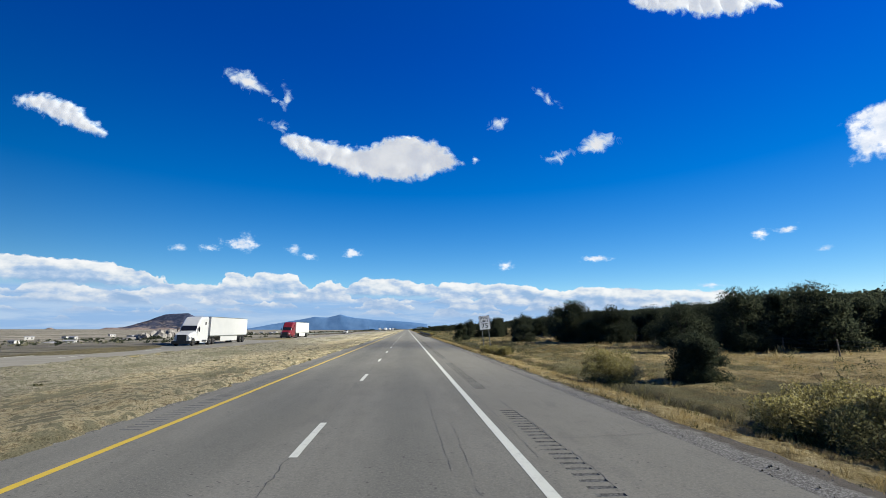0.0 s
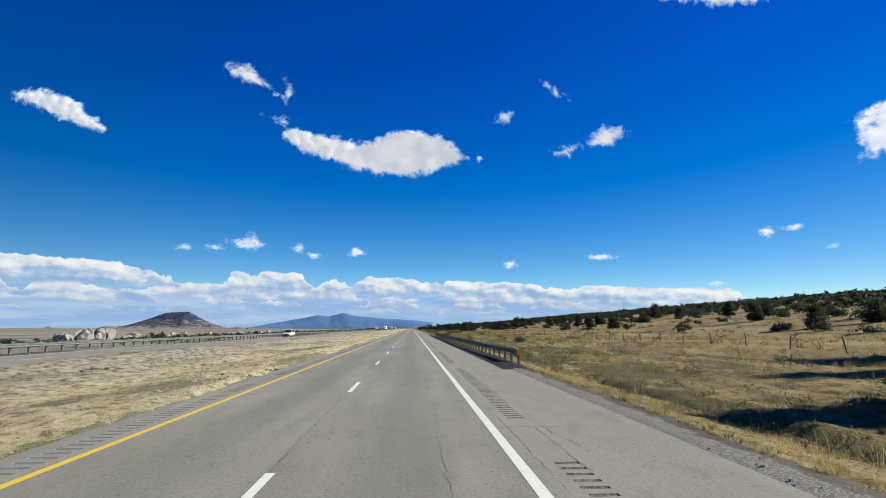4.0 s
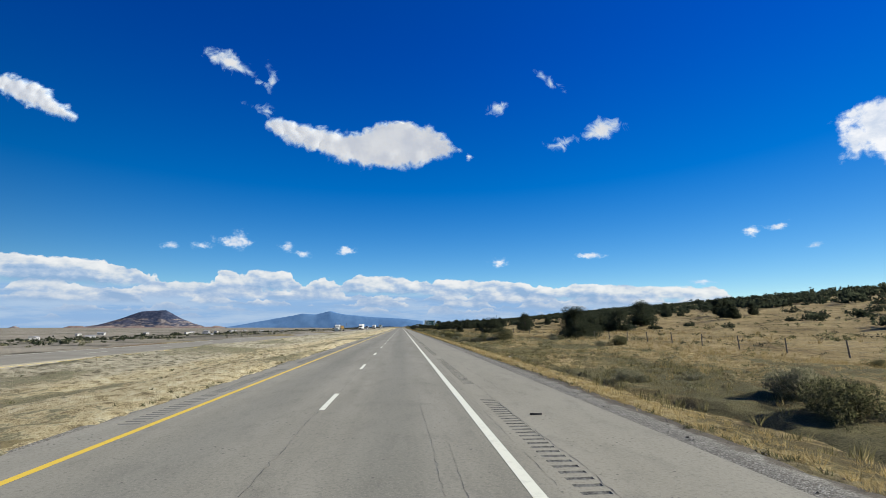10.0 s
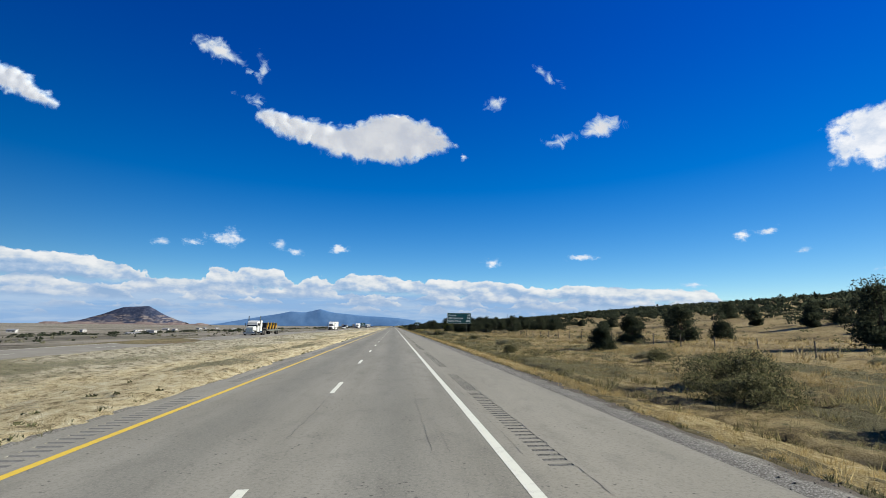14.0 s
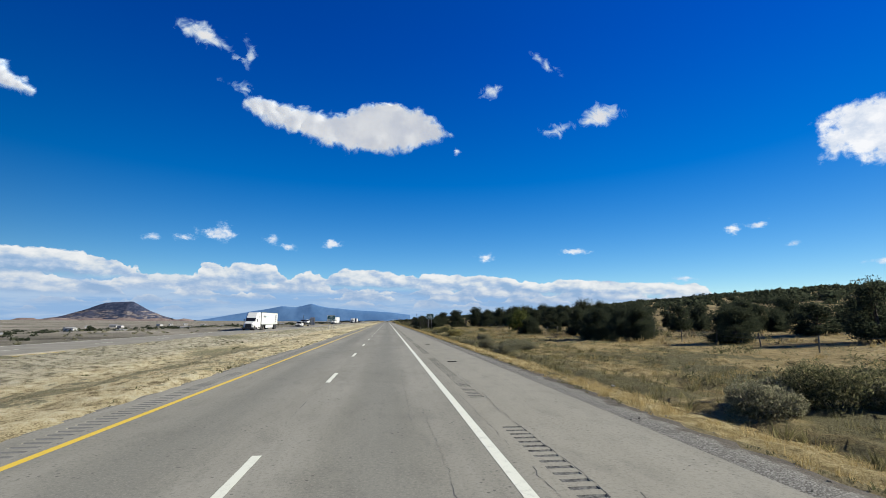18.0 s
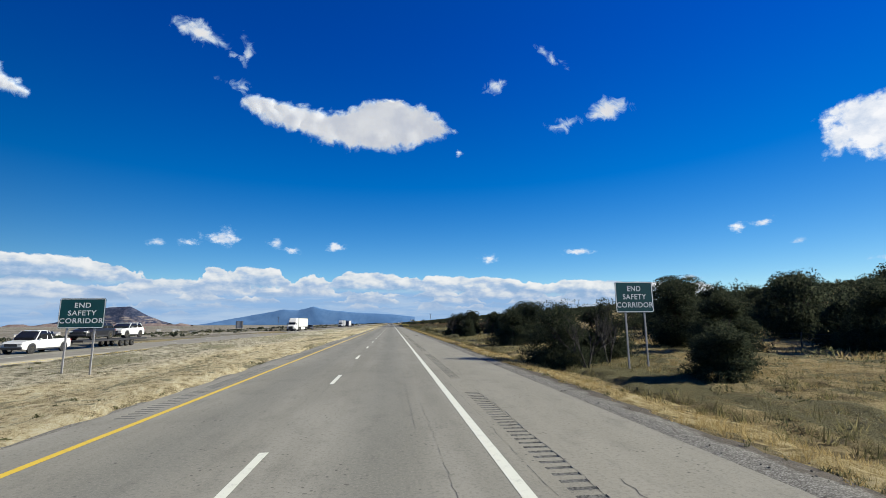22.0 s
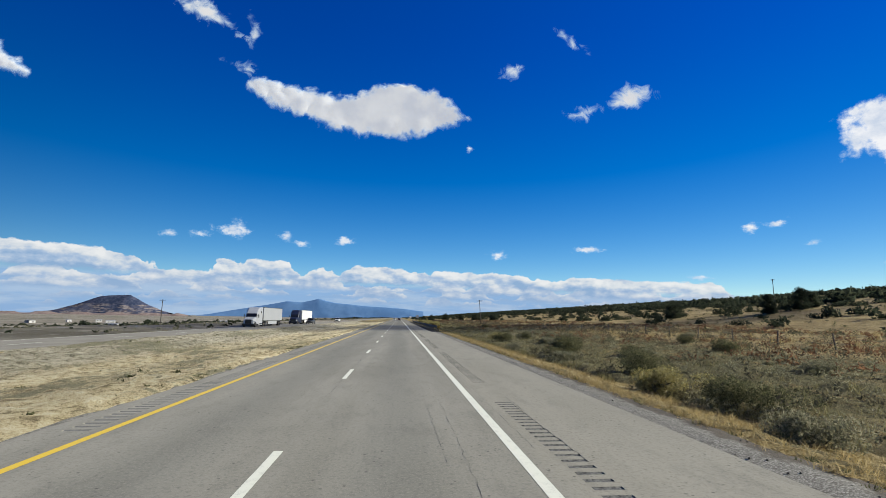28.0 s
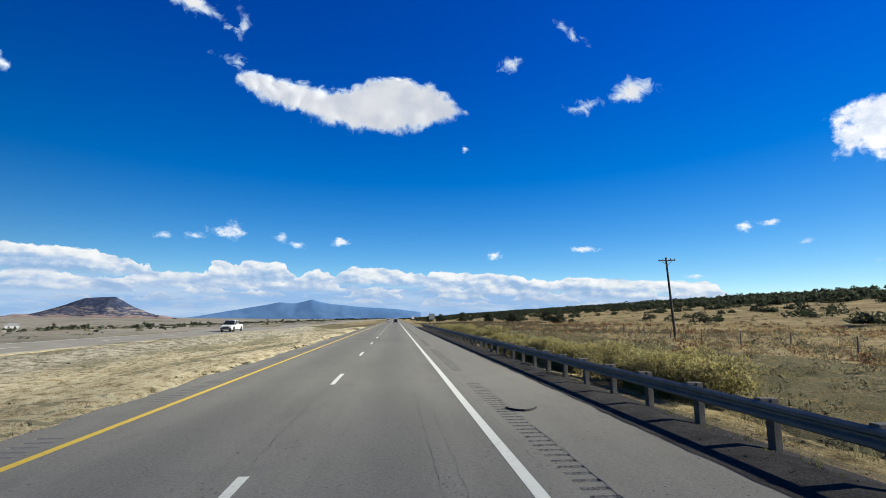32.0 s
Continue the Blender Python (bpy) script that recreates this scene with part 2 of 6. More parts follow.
def make_asphalt():
    m, T = material("asphalt")
    x = T.node("ShaderNodeSeparateXYZ", Vector=T.place).outputs[0]
    long_ = T.noise(T.stretched(T.place, 0.9, 0.05, 1), 1.0, 5.0, 0.6)
    patch = T.noise(T.stretched(T.place, 0.35, 0.12, 1), 1.0, 6.0, 0.6)
    grit = T.noise(T.place, 24.0, 4.0, 0.85)
    speck = T.noise(T.place, 13.0, 5.0, 0.8)
    blot = T.noise(T.stretched(T.place, 1.0, 0.4, 1), 1.7, 6.0, 0.65)
    base = T.mix(T.smooth(T.math("ADD", T.math("MULTIPLY", long_, 0.5), T.math("MULTIPLY", patch, 0.5)), 0.36, 0.64),
                 (0.315, 0.300, 0.255, 1), (0.425, 0.405, 0.35, 1))
    # the polished, oil-stained strip between the wheel tracks of each lane, and the paler shoulder
    strip = None
    for centre in (-0.12, -3.85):
        d = T.math("ABSOLUTE", T.math("SUBTRACT", x, centre))
        s = T.smooth(d, 1.25, 0.1)
        strip = s if strip is None else T.math("MAXIMUM", strip, s)
    base = T.mix(T.math("MULTIPLY", strip, 0.55), base, (0.245, 0.24, 0.212, 1))
    side = T.smooth(x, 1.9, 2.4)
    base = T.mix(T.math("MULTIPLY", side, 0.5), base, (0.44, 0.41, 0.335, 1))
    # painted shade: the paving is darkened at both ends of the stretch
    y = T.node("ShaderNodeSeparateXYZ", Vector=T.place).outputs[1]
    end_shade = T.math("MAXIMUM", T.math("MULTIPLY", T.smooth(y, 150.0, 60.0), 0.36), T.math("MULTIPLY", T.smooth(y, 905.0, 930.0), 0.45))
    base = T.mix(T.math("MULTIPLY", end_shade, 0.85), base, T.mix(patch, (0.10, 0.097, 0.085, 1), (0.145, 0.14, 0.122, 1)))
    base = T.mix(T.math("MULTIPLY", T.smooth(blot, 0.48, 0.7), 0.35), base, (0.19, 0.182, 0.16, 1))
    base = T.mix(T.math("MULTIPLY", T.smooth(speck, 0.50, 0.60), 0.34), base, (0.13, 0.128, 0.122, 1))
    base = T.mix(T.math("MULTIPLY", T.smooth(grit, 0.50, 0.60), 0.36), base, (0.50, 0.48, 0.415, 1))
    # scattered pits where stones have come out
    pit = T.node("ShaderNodeTexVoronoi", Vector=T.place, Scale=6.5, Randomness=1.0)
    pitted = T.math("MULTIPLY", T.smooth(pit.outputs["Distance"], 0.20, 0.10), T.smooth(T.noise(T.place, 0.9, 4.0, 0.6), 0.47, 0.60))
    base = T.mix(T.math("MULTIPLY", pitted, 0.75), base, (0.085, 0.082, 0.075, 1))
    base = T.mix(1.0, base, (0.985, 0.985, 0.945, 1), "MULTIPLY")
    finish(T, base, 0.85, 0.0, grit, 0.5, 0.006, 0.12)
    return m


def make_ground():
    m, T = material("dry_grassland")
    x = T.node("ShaderNodeSeparateXYZ", Vector=T.place).outputs[0]
    wide = T.noise(T.stretched(T.place, 1.0, 0.35, 1), 0.012, 6.0, 0.6)
    mid = T.noise(T.stretched(T.place, 1.0, 0.5, 1), 0.16, 6.0, 0.62)
    fine = T.noise(T.place, 2.6, 6.0, 0.7)
    grain = T.noise(T.place, 28.0, 3.0, 0.7)
    c = T.ramp(T.math("ADD", T.math("MULTIPLY", mid, 0.6), T.math("MULTIPLY", fine, 0.4)),
               (0.36, (0.12, 0.10, 0.05)), (0.45, (0.28, 0.23, 0.115)), (0.54, (0.46, 0.375, 0.19)), (0.66, (0.56, 0.47, 0.27)))
    green = T.mix(T.smooth(fine, 0.4, 0.6), (0.10, 0.095, 0.05, 1), (0.20, 0.17, 0.095, 1))
    c = T.mix(T.math("MULTIPLY", T.smooth(wide, 0.47, 0.60), 0.8), c, green)
    red = T.smooth(T.noise(T.place, 0.035, 4.0, 0.6), 0.54, 0.66)
    c = T.mix(T.math("MULTIPLY", red, 0.55), c, (0.25, 0.13, 0.075, 1))
    # scrubby, darker soil on the southern roadside
    scrub = T.ramp(T.math("ADD", T.math("MULTIPLY", mid, 0.5), T.math("MULTIPLY", fine, 0.5)), (0.36, (0.11, 0.080, 0.032)), (0.45, (0.34, 0.245, 0.10)), (0.54, (0.56, 0.42, 0.185)), (0.64, (0.72, 0.57, 0.30)))
    c = T.mix(T.math("MULTIPLY", T.smooth(x, 8.0, 10.5), 0.85), c, scrub)
    # the open plain on the far side is paler and greyer
    plain = T.smooth(x, -32.6, -34.0)
    pale = T.ramp(T.noise(T.stretched(T.place, 0.35, 1.0, 1), 0.02, 7.0, 0.65),
                  (0.38, (0.18, 0.163, 0.120)), (0.5, (0.36, 0.325, 0.25)), (0.62, (0.54, 0.485, 0.385)))
    bits = T.noise(T.stretched(T.place, 0.6, 1.0, 1), 0.22, 7.0, 0.7)
    pale = T.mix(T.math("MULTIPLY", T.smooth(bits, 0.46, 0.38), 0.8), pale, (0.075, 0.07, 0.052, 1))
    pale = T.mix(T.math("MULTIPLY", T.smooth(bits, 0.56, 0.64), 0.8), pale, (0.50, 0.46, 0.40, 1))
    c = T.mix(plain, c, pale)
    # matted clumps with dark soil showing between them
    clump = T.noise(T.stretched(T.place, 1.0, 0.8, 1), 1.5, 9.0, 0.72)
    near_ = T.math("MULTIPLY", T.smooth(x, -34.0, -30.0), T.smooth(x, 140.0, 60.0))
    c = T.mix(T.math("MULTIPLY", T.smooth(clump, 0.48, 0.38), T.math("MULTIPLY", near_, 0.62)), c, (0.085, 0.070, 0.036, 1))
    c = T.mix(T.math("MULTIPLY", T.smooth(clump, 0.54, 0.64), T.math("MULTIPLY", near_, 0.45)), c, (0.56, 0.45, 0.24, 1))
    c = T.mix(T.math("MULTIPLY", T.smooth(grain, 0.45, 0.7), 0.4), c, (0.10, 0.08, 0.045, 1))
    finish(T, c, 0.95, 0.0, T.math("ADD", clump, T.math("MULTIPLY", grain, 0.25)), 1.0, 0.35, 0.1)
    return m


def make_gravel():
    """Loose grey stones by the paving that thin out into dark soil towards the grass."""
    m, T = material("gravel")
    x = T.math("ABSOLUTE", T.math("ADD", T.node("ShaderNodeSeparateXYZ", Vector=T.place).outputs[0], 0.75))
    cell = T.node("ShaderNodeTexVoronoi", Vector=T.place, Scale=34.0, Randomness=1.0)
    small = T.noise(T.place, 60.0, 3.0, 0.6)
    tint = T.node("ShaderNodeSeparateColor", Color=cell.outputs["Color"]).outputs[0]
    c = T.ramp(tint, (0.0, (0.20, 0.19, 0.16)), (0.5, (0.32, 0.305, 0.26)), (1.0, (0.48, 0.46, 0.40)))
    gap = T.smooth(cell.outputs["Distance"], 0.42, 0.75)
    c = T.mix(T.math("MULTIPLY", gap, 0.7), c, (0.12, 0.105, 0.08, 1))
    wander = T.noise(T.stretched(T.place, 1.0, 0.6, 1), 1.6, 5.0, 0.65)
    soil = T.smooth(T.math("ADD", x, T.math("MULTIPLY", T.math("SUBTRACT", wander, 0.5), 1.6)), 6.95, 7.25)
    earth = T.mix(T.smooth(small, 0.4, 0.6), (0.045, 0.036, 0.026, 1), (0.15, 0.12, 0.085, 1))
    c = T.mix(T.math("MULTIPLY", soil, 0.9), c, earth)
    finish(T, c, 0.95, 0.0, T.math("SUBTRACT", 1.0, cell.outputs["Distance"]), 0.6, 0.012, 0.2)
    return m


def make_blades(name, a, b, c):
    """Grass or leaves: each island takes a tint of its own."""
    m, T = material(name)
    r = T.node("ShaderNodeNewGeometry").outputs["Random Per Island"]
    col = T.ramp(r, *((p, tuple(v * SUNBURNT for v in q)) for p, q in ((0.0, a), (0.5, b), (1.0, c))))
    col = T.mix(T.math("MULTIPLY", T.noise(T.place, 0.6, 4.0, 0.6), 0.3), col, rgb(tuple(v * 0.5 for v in a)))
    d = T.node("ShaderNodeBsdfDiffuse", Color=col, Roughness=0.9)
    t = T.node("ShaderNodeBsdfTranslucent", Color=col)
    s = T.node("ShaderNodeMixShader", i0=0.48, i1=d.outputs[0], i2=t.outputs[0])
    T.node("ShaderNodeOutputMaterial", Surface=s)
    return m


def make_paint(name, a, worn):
    m, T = material(name)
    n = T.noise(T.place, 5.0, 6.0, 0.75)
    g = T.noise(T.place, 60.0, 2.0, 0.7)
    c = T.mix(T.smooth(T.math("ADD", T.math("MULTIPLY", n, 0.7), T.math("MULTIPLY", g, 0.3)), 0.5, 0.72), rgb(a), rgb(worn))
    finish(T, c, 0.6, 0.0, g, 0.3, 0.004, 0.4, PAINTED)
    return m


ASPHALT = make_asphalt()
GROUND = make_ground()
OLD_ASPHALT = speckled("brown_worn_asphalt", (0.27, 0.25, 0.20), (0.42, 0.39, 0.315), 0.4, 14.0, 0.9, 0, 0.3, 0.2)
DARK_BRUSH = make_blades("dark_brush_leaves", (0.085, 0.082, 0.055), (0.20, 0.185, 0.118), (0.38, 0.33, 0.21))
RUST = make_blades("rust_brush", (0.15, 0.075, 0.043), (0.32, 0.17, 0.09), (0.46, 0.28, 0.16))
WHITE_PAINT = make_paint("white_road_paint", (0.80, 0.80, 0.66), (0.45, 0.445, 0.38))
YELLOW_PAINT = make_paint("yellow_road_paint", (0.80, 0.55, 0.045), (0.50, 0.37, 0.12))
GRAVEL = make_gravel()
TAR = speckled("crack_tar", (0.055, 0.052, 0.043), (0.15, 0.143, 0.12), 3.0, 40.0, 0.7)
GROOVE_PALE = speckled("worn_rumble_groove", (0.16, 0.155, 0.145), (0.25, 0.245, 0.23), 8.0, 60.0, 0.85)
GROOVE = speckled("rumble_groove", (0.025, 0.024, 0.022), (0.24, 0.235, 0.21), 6.0, 22.0, 0.85, share=0.65)
STEEL = speckled("galvanised_steel", (0.15, 0.165, 0.15), (0.25, 0.265, 0.235), 2.0, 25.0, 0.7, 0.1, 0.1)
POST_WOOD = speckled("weathered_post", (0.09, 0.08, 0.07), (0.20, 0.18, 0.155), 4.0, 40.0, 0.9)
SIGN_GREEN = speckled("green_sign_sheeting", (0.003, 0.060, 0.066), (0.005, 0.075, 0.080), 1.5, 30.0, 0.35, 0, 0.03, tone=PAINTED)
SIGN_WHITE = speckled("white_sign_sheeting", (0.86, 0.87, 0.87), (0.90, 0.90, 0.89), 2.0, 30.0, 0.35, 0, 0.03, tone=PAINTED)
SIGN_BLACK = speckled("black_sign_ink", (0.012, 0.012, 0.013), (0.02, 0.02, 0.02), 2.0, 30.0, 0.4, 0, 0.03)
SIGN_BACK = speckled("bare_aluminium", (0.36, 0.35, 0.36), (0.46, 0.45, 0.45), 2.0, 20.0, 0.5, 0.5, 0.05, tone=PAINTED)
MARKER_YELLOW = speckled("yellow_sheeting", (0.70, 0.40, 0.02), (0.78, 0.46, 0.03), 2.0, 30.0, 0.4, 0, 0.03, tone=PAINTED)
BARK = speckled("juniper_bark", (0.055, 0.042, 0.033), (0.15, 0.12, 0.10), 5.0, 30.0, 0.95, 0, 0.8, 0.2, 0.5, 0.02)
JUNIPER = make_blades("juniper_needles", (0.046, 0.060, 0.040), (0.088, 0.106, 0.066), (0.160, 0.172, 0.104))
SHRUB = make_blades("olive_shrub_leaves", (0.085, 0.092, 0.045), (0.21, 0.21, 0.105), (0.42, 0.39, 0.21))
SAGE = make_blades("grey_sage_leaves", (0.19, 0.19, 0.115), (0.39, 0.37, 0.23), (0.62, 0.57, 0.38))
CHAMISA = make_blades("yellow_rabbitbrush", (0.20, 0.18, 0.07), (0.44, 0.38, 0.15), (0.68, 0.58, 0.29))
GOLD = make_blades("golden_grass", (0.46, 0.33, 0.125), (0.78, 0.58, 0.25), (0.98, 0.79, 0.42))
TAWNY = make_blades("tawny_grass", (0.34, 0.25, 0.10), (0.58, 0.44, 0.20), (0.76, 0.60, 0.32))
STRAW = make_blades("straw_grass", (0.46, 0.335, 0.14), (0.66, 0.51, 0.25), (0.80, 0.67, 0.40))
OLIVE_GRASS = make_blades("dull_grass", (0.17, 0.16, 0.07), (0.34, 0.30, 0.14), (0.56, 0.475, 0.245))
ROCK = speckled("pale_rock", (0.24, 0.22, 0.20), (0.46, 0.43, 0.39), 0.12, 1.2, 0.95, 0, 0.8, 0.2, 0.5, 0.3)


# ---- building helpers ----
def mesh_of(name, V, F, mats, smooth=False, index=None):
    """A mesh from arrays: vertices (n, 3) and faces (m, k), all with k corners."""
    V, F = np.asarray(V, np.float32), np.asarray(F, np.int32)
    me = bpy.data.meshes.new(name)
    n, k = F.shape
    me.vertices.add(len(V)), me.loops.add(n * k), me.polygons.add(n)
    me.vertices.foreach_set("co", V.ravel())
    me.loops.foreach_set("vertex_index", F.ravel())
    me.polygons.foreach_set("loop_start", np.arange(0, n * k, k, dtype=np.int32))
    me.polygons.foreach_set("use_smooth", np.full(n, smooth))
    if index is not None:
        me.polygons.foreach_set("material_index", np.asarray(index, np.int32))
    me.update(calc_edges=True)
    for m in mats if isinstance(mats, (list, tuple)) else [mats]:
        me.materials.append(m)
    return me


def thing(name, label, category, group="", kind="", at=(0, 0, 0), turn=0.0):
    ob = new(name)
    ob.matrix_world = pose(*at, 0, 0, turn)
    return tagged(ob, label, category, group, kind)


def hang(ob, parent):
    ob.parent = parent
    return ob


def part(name, bm, mat, parent, label="", smooth=False):
    me = bpy.data.meshes.new(name)
    bm.to_mesh(me), bm.free()
    me.materials.append(mat)
    if smooth:
        me.polygons.foreach_set("use_smooth", np.full(len(me.polygons), True))
    return hang(tagged(new(name, me), label), parent)


def box(bm, size, at=(0, 0, 0), bevel=0.0, turn=None):
    m = Matrix.Translation(at) @ (turn if turn is not None else Matrix()) @ Matrix.Diagonal((*size, 1))
    got = bmesh.ops.create_cube(bm, size=1.0, matrix=m)["verts"]
    if bevel:
        edges = list({e for v in got for e in v.link_edges})
        bmesh.ops.bevel(bm, geom=edges, offset=bevel, segments=2, affect="EDGES", profile=0.5)
    return bm


def boxed(size, at=(0, 0, 0), bevel=0.0, turn=None):
    return box(bmesh.new(), size, at, bevel, turn)


def rod(bm, a, b, ra, rb=None, sides=8):
    a, b = Vector(a), Vector(b)
    turn = (b - a).to_track_quat("Z", "Y").to_matrix().to_4x4()
    bmesh.ops.create_cone(bm, cap_ends=True, segments=sides, radius1=ra, radius2=ra if rb is None else rb,
                          depth=(b - a).length, matrix=Matrix.Translation((a + b) / 2) @ turn)
    return bm


def rodded(a, b, ra, rb=None, sides=8):
    return rod(bmesh.new(), a, b, ra, rb, sides)


def prism(outline, depth, axis="y"):
    """A slab from an outline in its own x and z, thick along y."""
    bm = bmesh.new()
    front = [bm.verts.new((x, -depth / 2, z)) for x, z in outline]
    back = [bm.verts.new((x, depth / 2, z)) for x, z in outline]
    n = len(outline)
    bm.faces.new(front), bm.faces.new(back[::-1])
    for i in range(n):
        bm.faces.new((front[i], back[i], back[(i + 1) % n], front[(i + 1) % n]))
    bmesh.ops.recalc_face_normals(bm, faces=bm.faces)
    return bm


def rounded(w, h, r, steps=5):
    pts = []
    for cx, cz, a0 in ((w / 2 - r, h / 2 - r, 0), (-w / 2 + r, h / 2 - r, 90), (-w / 2 + r, -h / 2 + r, 180), (w / 2 - r, -h / 2 + r, 270)):
        for i in range(steps + 1):
            a = radians(a0 + 90 * i / steps)
            pts.append((cx + r * math.cos(a), cz + r * math.sin(a)))
    return pts


# ---- the lie of the land ----
WHITE_X, DASH_X, YELLOW_X = 1.90, -2.12, -5.78
EDGE_R, EDGE_L = 5.55, -7.05
OPP_IN, OPP_OUT = -24.0, -32.6


def ease(v, a, b):
    t = np.clip((v - a) / (b - a), 0, 1)
    return t * t * (3 - 2 * t)


def height(x, y):
    """Height of the ground: level by the roads, a swale in the median, a wooded rise to the south, a low plain to the north."""
    x, y = np.asarray(x, float), np.asarray(y, float)
    z = -0.07 + 0 * x
    z = z - 0.45 * ease(x, 6.2, 9.5) + 0.45 * ease(x, 11, 20)
    z = z + 0.026 * np.clip(x - 20, 0, 40) + (0.072 + 0.028 * (1 - 0.5 * ease(y, 850, 1250))) * np.clip(x - 60, 0, 230) - 0.02 * np.clip(x - 290, 0, 500)
    z = z - 0.55 * ease(-x, 8, 15) * (1 - ease(-x, 16, 23.5))
    z = z - 8.0 * ease(-x, 40, 220) + 7.0 * ease(-x, 600, 2500)
    far = ease(np.abs(x), 9, 40)
    z = z + far * (0.35 * np.sin(x * 0.11 + y * 0.043) * np.sin(y * 0.061 + 1.3) + 0.8 * ease(np.abs(x), 60, 200) * np.sin(x * 0.021 + 0.5) * np.sin(y * 0.013))
    bed = np.maximum(ease(x, -7.5, -7.0) * (1 - ease(x, 5.5, 6.0)), ease(x, -33.2, -32.7) * (1 - ease(x, -23.9, -23.4)))
    return z - 0.12 * bed


def spaced(*runs):
    out = []
    for a, b, step in runs:
        out += list(np.arange(a, b, step))
    return np.array(out + [runs[-1][1]])


def sheet(name, xs, ys, zf, mat):
    X, Y = np.meshgrid(xs, ys)
    V = np.stack([X, Y, zf(X, Y)], -1).reshape(-1, 3)
    n = len(xs)
    i = (np.arange(len(ys) - 1)[:, None] * n + np.arange(n - 1)[None]).ravel()
    return new(name, mesh_of(name, V, np.stack([i, i + 1, i + n + 1, i + n], 1), mat, True))


ground = tagged(sheet("ground", spaced((-9000, -1000, 400), (-1000, -240, 40), (-240, -40, 6), (-40, 40, 0.75), (40, 120, 4), (120, 440, 16), (440, 1000, 80), (1000, 6000, 500)),
                      spaced((-300, -60, 20), (-60, 1300, 5), (1300, 2000, 50), (2000, 9000, 500)), height, GROUND),
                "dry tan grassland with olive patches beside the highway", "ground", kind="structure")


# ---- the roads ----
def carriageway(name, x0, x1, y0, y1, label, bands=(), mat=ASPHALT):
    """A slab of asphalt; bands of it (x from, to) are left out for milled strips."""
    ob = thing(name, label, "road", kind="structure")
    cuts = [x0] + [v for b in bands for v in b] + [x1]
    for a, b in zip(cuts[::2], cuts[1::2]):
        bm = boxed((b - a, y1 - y0, 0.3), ((a + b) / 2, (y0 + y1) / 2, -0.15))
        part("asphalt_slab", bm, mat, ob)
    return ob


RUMBLE = ((-6.62, -6.12), (2.50, 2.93))
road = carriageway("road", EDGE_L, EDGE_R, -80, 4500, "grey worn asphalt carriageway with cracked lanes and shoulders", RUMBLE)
road_opposite = carriageway("road_opposite", OPP_OUT, OPP_IN, -80, 4500, "pale asphalt carriageway beyond the grass median", (), OLD_ASPHALT)


def rumble(x0, x1, y0, y1, first, run, period, groove):
    """A milled strip: a sunken groove every 0.32 m, in runs with plain stretches between."""
    prof, mats, y = [(y0, 0.0)], [], y0
    while y < y1:
        if (y - first) % period < run:
            for dy, z, m in ((0.08, 0.0, 0), (0.10, -0.013, 1), (0.18, -0.013, 1), (0.20, 0.0, 1)):
                prof.append((y + dy, z)), mats.append(m)
            prof.append((y + 0.30, 0.0)), mats.append(0)
            y += 0.30
        else:
            y += 0.9
            prof.append((y, 0.0)), mats.append(0)
    prof.append((4500.0, 0.0)), mats.append(0)
    P = np.array(prof)
    V = np.concatenate([np.stack([np.full(len(P), x), P[:, 0], P[:, 1]], 1) for x in (x0, x1)])
    i, n = np.arange(len(P) - 1), len(P)
    return mesh_of("rumble_strip", V, np.stack([i, i + n, i + n + 1, i + 1], 1), [ASPHALT, groove], False, mats)


for (a, b), first, run in ((RUMBLE[0], 10.3, 14.45), (RUMBLE[1], -1.18, 14.45)):
    strip = hang(new("rumble_strip", rumble(a, b, -80, 1300, first, run, 18.08, GROOVE if a > 0 else GROOVE_PALE)), road)
    tagged(strip, "milled rumble strip with dark grooves", kind="stuff")


def line(name, x, w, y0, y1, mat, parent, z=0.004):
    ys = np.linspace(y0, y1, max(2, int((y1 - y0) / 4)))
    wob = [0.012 * noise.noise((x, y * 0.11, 3.0)) for y in ys]
    V = [(x + s * w / 2 + o, y, z) for s in (-1, 1) for y, o in zip(ys, wob)]
    i, n = np.arange(len(ys) - 1), len(ys)
    return hang(new(name, mesh_of(name, V, np.stack([i, i + n, i + n + 1, i + 1], 1), mat)), parent)


line("edge_line", WHITE_X, 0.20, -80, 2500, WHITE_PAINT, road)
line("edge_line", YELLOW_X, 0.17, -80, 2500, YELLOW_PAINT, road)
line("edge_line", OPP_IN + 1.2, 0.15, -80, 2500, YELLOW_PAINT, road_opposite)
line("edge_line", OPP_OUT + 0.5, 0.15, -80, 2500, WHITE_PAINT, road_opposite)
DASH_FIRST, DASH_STEP = 8.75, 12.19
bm = bmesh.new()
bmesh.ops.create_grid(bm, x_segments=1, y_segments=4, size=0.5, matrix=Matrix.Diagonal((0.16, 3.05, 1, 1)))
for v in bm.verts:
    v.co.x += random.uniform(-0.008, 0.008)
dash = part("lane_dash", bm, WHITE_PAINT, road)
dash.location = (DASH_X, DASH_FIRST + 1.52 - 3 * DASH_STEP, 0.004)
for i in range(-2, 125):
    d = hang(new("lane_dash", dash.data), road)
    d.location = (DASH_X, DASH_FIRST + 1.52 + i * DASH_STEP, 0.004)
for i in range(-2, 90):
    d = hang(new("lane_dash", dash.data), road_opposite)
    d.location = ((OPP_IN + OPP_OUT) / 2 + 0.6, 4.0 + i * DASH_STEP, 0.004)


